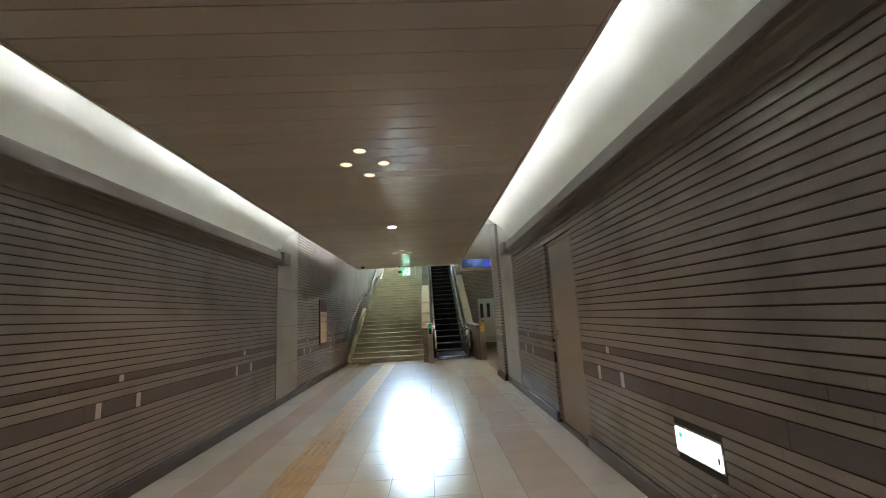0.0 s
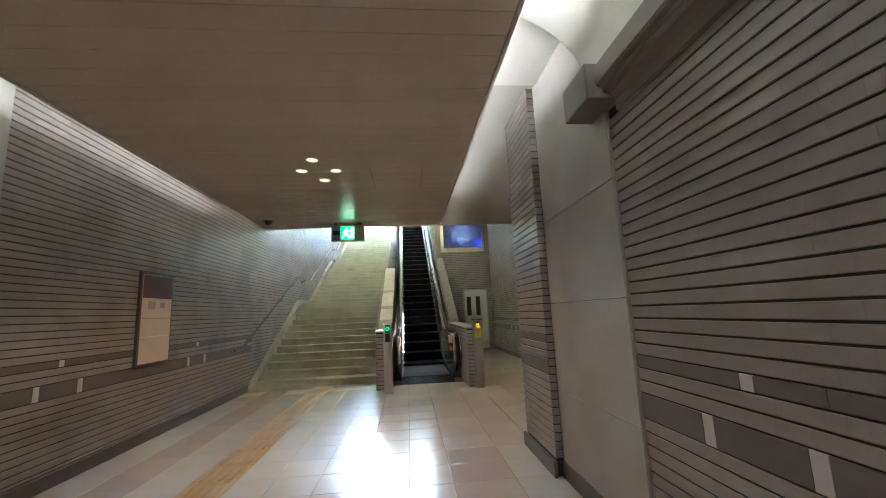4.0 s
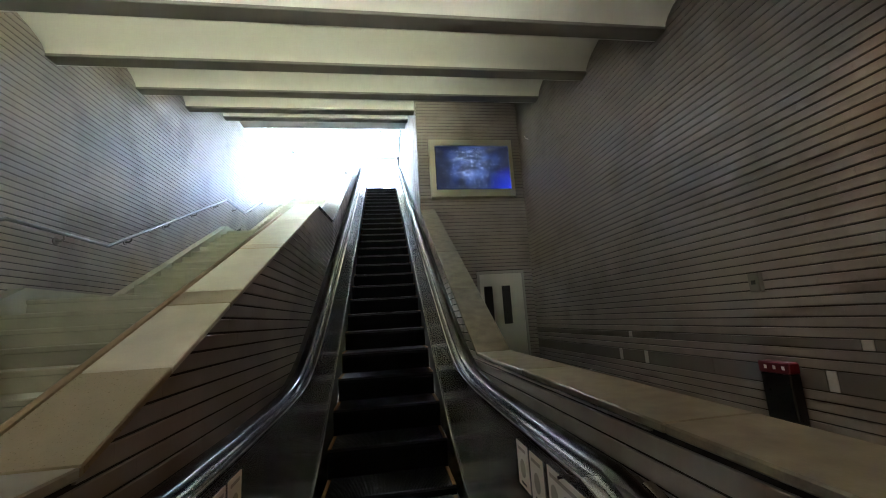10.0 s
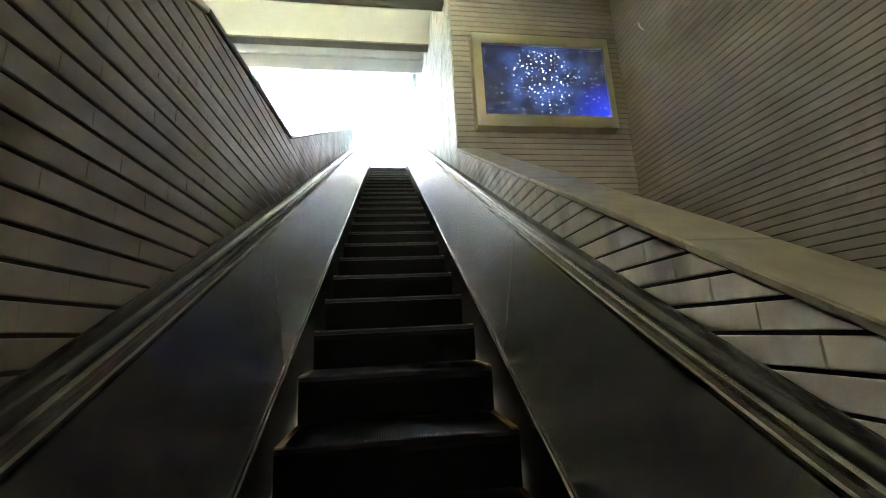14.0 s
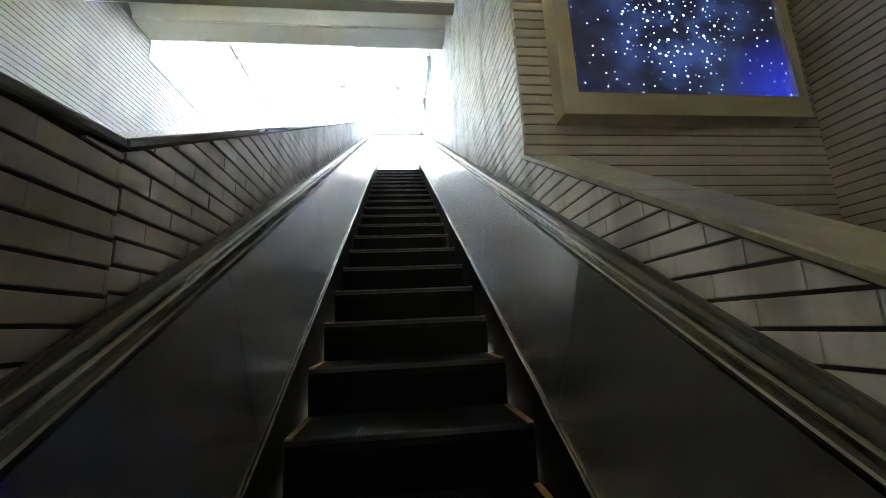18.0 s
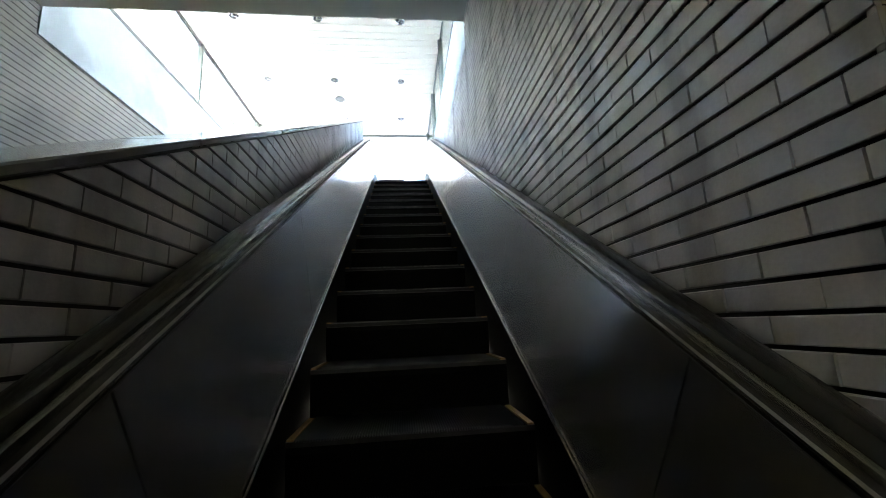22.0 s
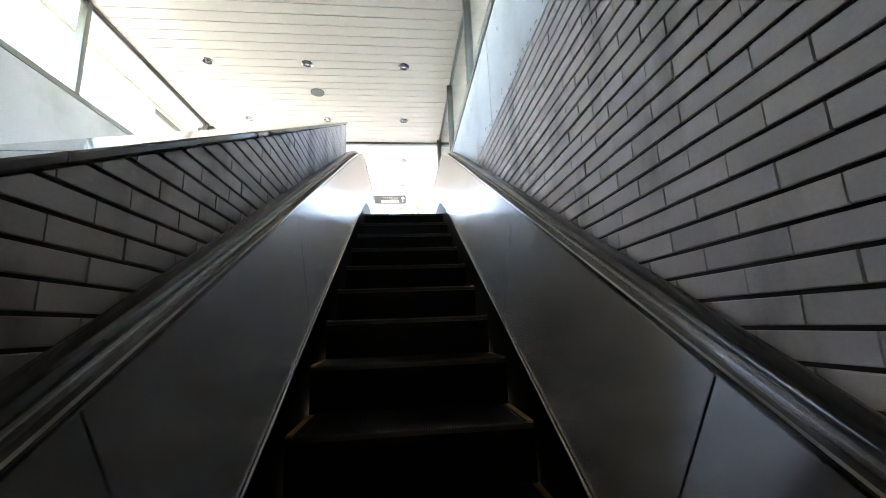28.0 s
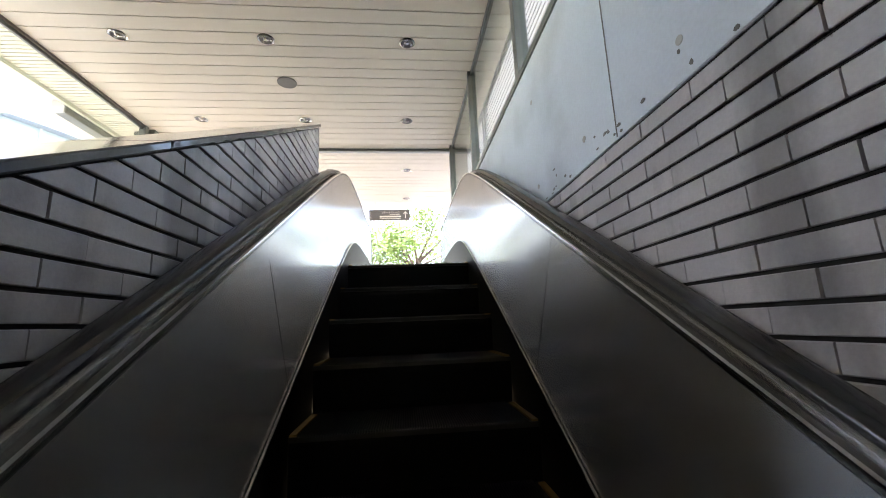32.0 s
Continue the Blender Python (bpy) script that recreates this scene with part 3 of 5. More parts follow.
ceil_s = setting("ceiling_stepped", "pale stepped ceiling rising over stairs with lit coves", "ceiling")
for k in range(len(LIPS)):
    ya, za = LIPS[k]
    last = k == len(LIPS) - 1
    yb, zb = LIPS[k + 1] if not last else (YB0, ZB + 0.02)
    xr = XH if yb < YTV + 0.5 else EXR
    if ya < YTV < yb:
        xr = XH
    bm = bmesh.new()
    lipw = 0.13 if not last else 0.02
    n = 10
    top = zb + (0.30 if not last else 0.28)
    prof = [(ya + 0.02, za + 0.0), (ya + 0.02, top)]
    curve = [(ya + 0.12 + (yb - lipw - ya - 0.12) * math.sin(math.pi / 2 * i / n), top - (top - zb - 0.02) * (1 - math.cos(math.pi / 2 * i / n))) for i in range(n + 1)]
    prof += curve
    prof += [(yb - lipw, zb), (yb, zb), (yb, top + 0.35), (ya + 0.02, top + 0.35)]
    out = curve + [(yb - lipw, zb), (yb + 0.02, zb), (yb + 0.02, top + 0.30), (ya + 0.12, top + 0.30)]
    prism(bm, out, XL, xr)
    part("soffit", bm, PLASTER, ceil_s, smooth=True)
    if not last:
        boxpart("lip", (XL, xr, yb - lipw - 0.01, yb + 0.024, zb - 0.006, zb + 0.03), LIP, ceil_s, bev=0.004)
    boxpart("slot_cover", (XL, xr, ya, ya + 0.15, top + 0.302, top + 0.34), PLASTER, ceil_s)
    bm = bmesh.new()
    box(bm, XL, XH if ya < YTV else EXR, ya - 0.0, ya + 0.04, za - 0.0, top + 0.3)
    part("riser_board", bm, PLASTER, ceil_s)
beam = setting("beam", "pale grey painted beam at the head of the shaft", "beam")
boxpart("beam_body", (XL, EXR, YB0, YB1, ZB, ZU + 0.3), PLASTER, beam, bev=0.008)
boxpart("beam_end", (EXR - 0.01, EXR + 0.28, YB0 + 0.001, YB1 - 0.001, 7.202, ZU + 0.3), PLASTER, beam)

# ---- wall and parapets beside the escalator ----
wall_esc = setting("wall_escalator", "grey brick tile wall rising beside the escalator")
bm = bmesh.new()
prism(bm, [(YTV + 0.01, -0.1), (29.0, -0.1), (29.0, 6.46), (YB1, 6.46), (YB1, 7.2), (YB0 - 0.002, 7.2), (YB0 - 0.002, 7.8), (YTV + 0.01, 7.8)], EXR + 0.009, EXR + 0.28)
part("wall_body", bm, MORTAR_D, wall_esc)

LEFT_TOP = [(YW, 1.055), (14.04, 1.055), (17.59, 2.78), (18.91, 2.925), (27.05, 7.541)]
RIGHT_TOP = [(YE, 1.050), (16.03, 1.079), (YTV, 3.408)]
PW = 0.26                                            # left parapet's width
para_l = setting("parapet_west", "brick tile parapet with stone coping between stairs and escalator", "parapet")
bm = bmesh.new()
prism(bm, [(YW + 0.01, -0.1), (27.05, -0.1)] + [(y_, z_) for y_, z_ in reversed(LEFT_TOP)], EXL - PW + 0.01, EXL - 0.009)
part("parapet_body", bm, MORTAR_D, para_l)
para_r = setting("parapet_east", "low brick tile parapet with granite coping beside escalator", "parapet")
bm = bmesh.new()
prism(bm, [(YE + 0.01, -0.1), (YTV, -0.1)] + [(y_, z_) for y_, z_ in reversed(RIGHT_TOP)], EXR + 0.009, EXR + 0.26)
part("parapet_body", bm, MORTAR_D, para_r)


def slab(owner, p, q, x0, x1, thick, material):
    """One stone slab on the line from p to q, both (y, z)."""
    ln = math.hypot(q[0] - p[0], q[1] - p[1])
    dy, dz = 0.002 * (q[0] - p[0]) / ln, 0.002 * (q[1] - p[1]) / ln
    a, b = (p[0] + dy, p[1] + dz), (q[0] - dy, q[1] - dz)
    bm = bmesh.new()
    prism(bm, [a, b, (b[0], b[1] + thick), (a[0], a[1] + thick)], x0, x1)
    bevel(bm, 0.005)
    part("coping_slab", bm, material, owner)


def coping(owner, line, x0, x1, step, thick, material):
    """Equal stone slabs along a (y, z) line, each its own part."""
    for (ya, za), (yb, zb) in zip(line, line[1:]):
        n = max(1, round(math.hypot(yb - ya, zb - za) / step))
        for i in range(n):
            slab(owner, (ya + (yb - ya) * i / n, za + (zb - za) * i / n), (ya + (yb - ya) * (i + 1) / n, za + (zb - za) * (i + 1) / n), x0, x1, thick, material)


coping(para_l, LEFT_TOP[:2], EXL - PW - 0.02, EXL + 0.010, 1.2, 0.030, STONE_L)
for ya, yb, stone in ((14.04, 14.44, STONE_T), (14.44, 14.95, STONE_P), (14.95, 15.11, STONE_T), (15.11, 15.86, STONE_P), (15.86, 15.98, STONE_T), (15.98, 16.84, STONE_P), (16.84, 17.59, STONE_P)):
    slab(para_l, (ya, 1.055 + (ya - 14.04) * 0.4859), (yb, 1.055 + (yb - 14.04) * 0.4859), EXL - PW - 0.02, EXL + 0.010, 0.030, stone)
coping(para_l, LEFT_TOP[2:], EXL - PW - 0.02, EXL + 0.010, 1.12, 0.030, STONE_D)
coping(para_r, RIGHT_TOP, EXR - 0.010, EXR + 0.270, 1.12, 0.027, STONE)

# ---- stairs ----
stairs = setting("stairs", "worn pale stone stairs with landings beside escalator", "stairs")
SX0, SX1 = XL + 0.13, EXL - PW + 0.01


def flight(y0, z0, n, rise, go):
    for i in range(n):
        za = z0 + rise * i
        bm = bmesh.new()
        ys = y0 + go * i
        prism(bm, [(ys, za - 0.02), (ys, za + rise - 0.045), (ys - 0.011, za + rise - 0.04), (ys - 0.013, za + rise - 0.008), (ys - 0.007, za + rise), (ys + go + 0.02, za + rise), (ys + go + 0.02, za - 0.02)], SX0, SX1)
        part("step", bm, STAIR, stairs)


flight(13.90, 0.0, 12, 0.151, 0.312)
boxpart("landing", (SX0, SX1, 17.34, 18.68, 1.61, 1.812), STAIR, stairs)
flight(18.68, 1.812, 12, 0.151, 0.318)
boxpart("landing", (SX0, SX1, 22.18, 23.40, 3.42, 3.624), STAIR, stairs)
flight(23.40, 3.624, 18, 0.1553, 0.300)
CURB = [(13.74, 0.06), (17.30, 1.93), (18.70, 1.93), (22.18, 3.74), (23.40, 3.74), (28.6, 6.44)]
bm = bmesh.new()
prism(bm, [(13.74, -0.05)] + CURB + [(28.6, 6.0), (18.5, 1.2)], XL, SX0)
part("stringer", bm, STAIR, stairs)
bm = bmesh.new()
prism(bm, [(14.0, -0.1), (29.0, -0.1), (29.0, 6.2), (23.5, 3.4), (22.3, 3.38), (18.9, 1.6), (17.5, 1.55)], SX0, SX1)
part("stair_core", bm, CONCRETE, stairs)
boxpart("upper_landing", (XL - 0.05, EXL - PW, 28.75, 34, ZT - 0.2, ZT + 0.004), STAIR, stairs)

# ---- upper pavilion ----
pav_l = setting("wall_upper_west", "smooth concrete upstand below the upper windows")
boxpart("upstand", (XL - 0.24, XL + 0.012, YB1, 29.4, 6.46, 7.48), UPSTAND, pav_l, bev=0.004)
boxpart("sill_trim", (XL - 0.10, XL + 0.02, YB1, 29.4, 7.48, 7.52), ALU, pav_l)
pav_r = setting("wall_upper_east", "weathered concrete upstand with form-tie holes")
boxpart("upstand", (EXR - 0.0, EXR + 0.26, YB1, 30.0, 6.46, 7.36), UPSTAND, pav_r, bev=0.004)
boxpart("sill_trim", (EXR - 0.01, EXR + 0.10, YB1, 30.0, 7.36, 7.40), ALU, pav_r)
for hy, hz in ((24.73, 6.58), (25.32, 6.58), (25.90, 6.58), (24.73, 7.10), (25.90, 7.10), (27.05, 7.10)):
    bm = bmesh.new()
    cyl(bm, (EXR - 0.0015, hy, hz), (EXR + 0.01, hy, hz), 0.014, 14)
    part("form_tie_hole", bm, CONCRETE, pav_r)

boxpart("panel_joint", (EXR - 0.0015, EXR + 0.01, 25.076, 25.082, 6.47, 7.35), PLINTH, pav_r)
rnd = random.Random(21)
for i in range(46):
    yy, zz = rnd.choice((24.2, 24.9, 25.3, 25.9, 26.6, 27.3)) + rnd.gauss(0, 0.22), 6.475 + abs(rnd.gauss(0, 0.035))
    bm = bmesh.new()
    w_, h_ = rnd.uniform(0.004, 0.018), rnd.uniform(0.003, 0.010)
    prism(bm, [(yy + w_ * rnd.uniform(0.6, 1.2) * math.cos(a), zz + h_ * rnd.uniform(0.6, 1.2) * math.sin(a)) for a in (2 * math.pi * k / 7 for k in range(7))], EXR - 0.0012, EXR + 0.004)
    part("pit", bm, PLINTH, pav_r)

ceil_u = setting("ceiling_upper", "white metal slat ceiling of the upper pavilion", "ceiling")
bm = bmesh.new()
y = YB1
while y < 30.02:
    box(bm, XL - 0.08, EXR + 0.19, y + 0.006, min(y + 0.175, 30.06) - 0.006, ZU, ZU + 0.02)
    y += 0.175
y = 30.14
while y < 33.3:
    box(bm, XL - 0.08, EXR + 0.30, y + 0.006, y + 0.169, ZU, ZU + 0.02)
    y += 0.175
part("slats", bm, WHITE_SLAT, ceil_u)
boxpart("back_panel", (XL - 0.08, EXR + 0.19, YB1, 33.3, ZU + 0.014, ZU + 0.03), EDGE, ceil_u)
boxpart("roof_slab", (XL - 1.1, EXR + 0.9, YB0, 33.6, ZU + 0.031, ZU + 0.4), WHITE_SLAT, ceil_u)
boxpart("bulkhead", (XL - 0.06, EXR + 0.2, 30.06, 30.135, ZU - 0.05, ZU + 0.05), ALU, ceil_u)
bm = bmesh.new()
y = YB1
while y < 33.4:
    box(bm, XL - 0.52, XL - 0.10, y, y + 0.045, ZU - 0.03, ZU + 0.02)
    y += 0.06
part("ribbed_eave", bm, RIB, ceil_u)
boxpart("eave_edge", (XL - 0.56, XL - 0.52, YB1, 33.4, ZU - 0.08, ZU + 0.3), RIB, ceil_u)

for side, x, zlo, ys, yend in (("window_west", XL - 0.06, 7.52, (23.46, 26.5, 29.36), 29.4), ("window_east", EXR + 0.07, 7.40, (23.46, 26.2, 28.0, 29.95), 30.0)):
    w = setting(side, "grey aluminium framed window band below the ceiling", "window")
    for yy in ys:
        boxpart("mullion", (x - 0.045, x + 0.045, yy - 0.035, yy + 0.035, zlo, ZU), ALU, w, bev=0.003)
    boxpart("head_rail", (x - 0.012, x + 0.012, ys[0] + 0.035, ys[-1] - 0.035, ZU - 0.06, ZU - 0.002), ALU, w)
    boxpart("head_track", (x + 0.022, x + 0.034, ys[0] + 0.035, ys[-1] - 0.035, ZU - 0.03, ZU - 0.002), EDGE, w)
    boxpart("sill_rail", (x - 0.045, x + 0.045, ys[0] + 0.035, ys[-1] - 0.035, zlo, zlo + 0.05), ALU, w)
    for a, b in zip(ys, ys[1:]):
        pane = boxpart("pane", (x - 0.004, x + 0.004, a + 0.035, b - 0.035, zlo + 0.05, ZU - 0.06), GLASS, w)
        pane.visible_shadow = False
col = setting("column", "grey-green metal column at the entrance", "column")
boxpart("column_shaft", (EXR + 0.05, EXR + 0.33, 30.0, 30.25, ZT, ZU), ALU, col, bev=0.006)
col2 = setting("column_west", "grey-green metal column at the entrance", "column")
boxpart("column_shaft", (XL - 0.25, XL + 0.03, 29.45, 29.7, ZT, ZU), ALU, col2, bev=0.006)

# ---- lamps of the corridor and hall ----
def tubes(n, place, length, material, label, group):
    for i in range(n):
        t = thing("fluorescent_tube", label, "tube light", group)
        p, d = place(i)
        p, d = Vector(p), Vector(d).normalized() * length / 2
        bm = bmesh.new()
        cyl(bm, p - d, p + d, 0.016, 10)
        part("glass_tube", bm, material, t, smooth=True)
        for e in (-1, 1):
            bm = bmesh.new()
            cyl(bm, p + d * e, p + d * e * (1 + 0.06 / length), 0.02, 8)
            part("end_cap", bm, PAPER, t)
        bm = bmesh.new()
        q = p - Vector((0, 0, 0.033))
        if abs(d.y) > abs(d.x):
            box(bm, q.x - 0.03, q.x + 0.03, q.y - length / 2, q.y + length / 2, q.z - 0.02, q.z + 0.012)
        else:
            box(bm, q.x - length / 2, q.x + length / 2, q.y - 0.03, q.y + 0.03, q.z - 0.02, q.z + 0.012)
        part("batten", bm, PAPER, t)


tubes(11, lambda i: ((CX0 + 0.17, -3.6 + 1.5 * i, ZC + 0.135), (0, 1, 0)), 1.15, TUBE, "hidden fluorescent tube behind the ceiling edge", "cove tubes")
tubes(11, lambda i: ((CX1 - 0.17, -3.6 + 1.5 * i, ZC + 0.135), (0, 1, 0)), 1.15, TUBE, "hidden fluorescent tube behind the ceiling edge", "cove tubes")
tubes(3, lambda i: ((CX0 + 0.75 + 0.93 * i, YC1 - 0.085, ZC + 0.165), (1, 0, 0)), 0.85, TUBE_F, "hidden fluorescent tube behind the ceiling edge", "cove tubes")
for k in range(1, len(LIPS)):
    ya, za = LIPS[k - 1]
    xr = XH if ya < YTV - 0.5 else EXR
    m = 3
    w = (min(xr, 1.9) - XL) / m
    tubes(m, lambda i: ((XL + w * (i + 0.5), ya + 0.10, za + 0.16), (1, 0, 0)), w * 0.82, TUBE3 if k == 1 else TUBE2, "hidden fluorescent tube behind the ceiling step", "stepped ceiling tubes")


def downlight(x, y, z, r, material, label, group, ring=PAPER):
    t = thing("downlight", label, "downlight", group, at=(x, y, z))
    bm = bmesh.new()
    n = 24
    o = [bm.verts.new((r * 1.25 * math.cos(a), r * 1.25 * math.sin(a), -0.001)) for a in (2 * math.pi * k / n for k in range(n))]
    i1 = [bm.verts.new((r * math.cos(a), r * math.sin(a), -0.008)) for a in (2 * math.pi * k / n for k in range(n))]
    i2 = [bm.verts.new((r * 0.97 * math.cos(a), r * 0.97 * math.sin(a), 0.004)) for a in (2 * math.pi * k / n for k in range(n))]
    for k in range(n):
        j = (k + 1) % n
        bm.faces.new((o[k], o[j], i1[j], i1[k]))
        bm.faces.new((i1[k], i1[j], i2[j], i2[k]))
    part("trim_ring", bm, ring, t, smooth=True)
    bm = bmesh.new()
    bmesh.ops.create_circle(bm, cap_ends=True, segments=24, radius=r * 0.97, matrix=Matrix.Translation((0, 0, -0.003)))
    part("lamp_lens", bm, material, t)
    return t


for cy in (-2.1, 3.87, 9.79):
    for dx, dy in ((0, -0.33), (-0.195, 0), (0.195, 0), (0, 0.33)):
        downlight(-0.69 + dx, cy + dy, ZC - 0.001, 0.062, LAMP_W, "lit warm recessed downlight in slat ceiling", "clustered downlights", SLAT)
    beam_ = bpy.data.lights.new("downlight_beam", 'SPOT')
    beam_.energy, beam_.color, beam_.spot_size, beam_.spot_blend, beam_.shadow_soft_size = 0.37, (1.0, 0.70, 0.43), radians(142), 0.5, 0.2
    new("downlight_beam", beam_).location = (-0.69, cy, ZC - 0.03)
for cy in (0.9, 6.87):
    downlight(-0.69, cy, ZC - 0.001, 0.062, LAMP_C, "lit white recessed downlight in slat ceiling", "single downlights", SLAT)
for lx, ly in ((0.46, 13.58), (2.86, 13.62), (-1.94, 13.51), (2.87, 11.57)):
    downlight(lx, ly, ZH - 0.001, 0.06, LAMP_H, "lit warm recessed downlight in plaster ceiling", "hall downlights")
    spot = bpy.data.lights.new("downlight_beam", 'SPOT')
    spot.energy, spot.color, spot.spot_size, spot.spot_blend, spot.shadow_soft_size = (0.13 if lx > 2 else 0.025), (1.0, 0.60, 0.27), radians(136), 0.5, 0.05
    new("downlight_beam", spot).location = (lx, ly, ZH - 0.02)
for ly in (24.1, 25.75, 27.52, 29.14, 31.0, 32.7):
    for lx in (-2.13, -0.73, 0.70):
        dl = downlight(lx, ly, ZU - 0.002, 0.066, LAMP_OFF, "unlit recessed downlight in white slat ceiling", "upper downlights", RING)
        bm = bmesh.new()
        cyl(bm, (0, 0, -0.0035), (0, 0, -0.012), 0.030, 14, 0.018)
        part("bulb", bm, RING, dl, smooth=True)
        for k in range(3):
            a_ = 2 * math.pi * k / 3 + 0.4
            bm = bmesh.new()
            prism(bm, [(0.036 * math.cos(a_), 0.036 * math.sin(a_)), (0.060 * math.cos(a_ - 0.35), 0.060 * math.sin(a_ - 0.35)), (0.060 * math.cos(a_ + 0.35), 0.060 * math.sin(a_ + 0.35))], -0.0065, -0.0036, "z")
            part("reflector_facet", bm, RING, dl)
sp = thing("ceiling_speaker", "round grey speaker grille in plaster ceiling", "speaker", at=(-0.74, 13.54, ZH))
bm = bmesh.new()
cyl(bm, (0, 0, -0.012), (0, 0, 0.0), 0.11, 28)
part("grille", bm, GRILLE, sp)
sp2 = thing("ceiling_speaker", "round grey speaker grille in white slat ceiling", "speaker", at=(-0.73, 28.25, ZU))
bm = bmesh.new()
cyl(bm, (0, 0, -0.012), (0, 0, 0.0), 0.11, 28)
part("grille", bm, GRILLE, sp2)
dome = thing("dome_camera", "dark dome camera on the slat ceiling", "camera", at=(-2.07, 12.2, ZC))
bm = bmesh.new()
bmesh.ops.create_uvsphere(bm, u_segments=20, v_segments=10, radius=0.065, matrix=Matrix.Translation((0, 0, -0.012)))
part("dome", bm, BLACK, dome, smooth=True)
bm = bmesh.new()
cyl(bm, (0, 0, -0.02), (0, 0, 0), 0.08, 24)
part("base_ring", bm, EDGE, dome)

# ---- escalator ----
esc = thing("escalator", "narrow escalator with dark steps and steel balustrades", "escalator")
PITCH, NOSE_Y, NOSE_C = 0.4245, 21.811, -9.2445
PXL, PXR = 0.110, 1.211                        # inner balustrade panels
TRIM_Z = ZT + 0.36                             # skirt trim at the upper landing


def ramp(y, c, lo, hi, r=0.22):
    z = TAN * y + c
    z = 0.5 * (z + lo + math.sqrt((z - lo) ** 2 + r * r))
    return 0.5 * (z + hi - math.sqrt((z - hi) ** 2 + r * r))


def rampline(c, lo, hi, y0, y1, n=90, r=0.22):
    return [(y0 + (y1 - y0) * i / n, ramp(y0 + (y1 - y0) * i / n, c, lo, hi, r)) for i in range(n + 1)]




def step_pieces():
    """Meshes of one step: tread base, ribs, toothed nosing, riser."""
    x0, x1 = PXL + 0.018, PXR - 0.018
    bm = bmesh.new()
    box(bm, x0, x1, 0.002, PITCH + 0.012, -0.030, -0.008)
    tread = done(bm, "step", TREAD)
    n = int((x1 - x0 - 0.07) / 0.0112)
    ribs, teeth = bmesh.new(), bmesh.new()
    for i in range(n):
        xa = x0 + 0.037 + 0.0112 * i
        box(ribs, xa, xa + 0.0052, 0.004, PITCH + 0.010, -0.009, 0.0)
        box(teeth, xa, xa + 0.0052, -0.006, 0.0038, -0.011, 0.0)
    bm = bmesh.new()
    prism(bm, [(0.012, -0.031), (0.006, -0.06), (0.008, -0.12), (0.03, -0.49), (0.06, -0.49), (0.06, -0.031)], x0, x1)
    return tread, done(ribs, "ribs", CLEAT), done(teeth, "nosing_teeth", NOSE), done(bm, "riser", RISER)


STEP = step_pieces()
bm = bmesh.new()
box(bm, 0, 0.028, 0.004, PITCH - 0.02, -0.006, 0.002)
LINE = done(bm, "yellow_line", YELLOW)
for k in range(-17, 18):
    yk = NOSE_Y + PITCH * k
    zk = max(0.0, min(ZT, TAN * yk + NOSE_C))
    if yk < 14.6:
        continue
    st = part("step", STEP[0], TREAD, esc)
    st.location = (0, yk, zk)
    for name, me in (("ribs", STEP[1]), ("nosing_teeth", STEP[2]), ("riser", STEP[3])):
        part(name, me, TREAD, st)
    for xa in (PXL + 0.022, PXR - 0.050):
        part("yellow_line", LINE, YELLOW, st).location = (xa, 0, 0)
boxpart("landing_plate", (PXL + 0.01, PXR - 0.01, 13.45, 14.47, -0.003, 0.006), PLATE, esc)
boxpart("comb_plate", (PXL + 0.01, PXR - 0.01, 14.473, 14.80, -0.003, 0.007), TREAD, esc)
boxpart("landing_plate", (PXL + 0.01, PXR - 0.01, 28.75, 30.7, ZT - 0.003, ZT + 0.006), STEEL, esc)
boxpart("floor_frame", (PXL - 0.12, PXL + 0.01, 13.45, 14.0, -0.003, 0.008), BLACK, esc)
boxpart("floor_frame", (PXR - 0.01, PXR + 0.12, 13.45, 14.0, -0.003, 0.008), BLACK, esc)

CY, CY2 = 14.03, 29.70
JOINTS = [CY, 15.2, 16.6] + [17.88 + 1.243 * i for i in range(9)] + [29.75]
LEAN = 0.343                                    # panel joints stand square to the slope
RAIL_C, RAIL_Z, RAIL_R = -8.288, 0.905, 0.37        # top edge of the balustrade, its height at the landings, newel radius


def balustrade_line(front=262, back=-70):
    """(y, z) line along the top of the balustrade and round both newels."""
    low = arc(CY, RAIL_Z - RAIL_R, RAIL_R, front, 90, 18)
    upp = arc(CY2, ZT + RAIL_Z - RAIL_R, RAIL_R, 90, back, 18)
    return low[:-1] + rampline(RAIL_C, RAIL_Z, ZT + RAIL_Z, CY, CY2)[:-1] + upp


def strip(name, x0, x1, h0, h1, material, line, label=""):
    bm = bmesh.new()
    x0, x1 = sorted((x0, x1))
    sweep(bm, line, [(x0, h0), (x1, h0), (x1, h1), (x0, h1)])
    return part(name, bm, material, esc, label)


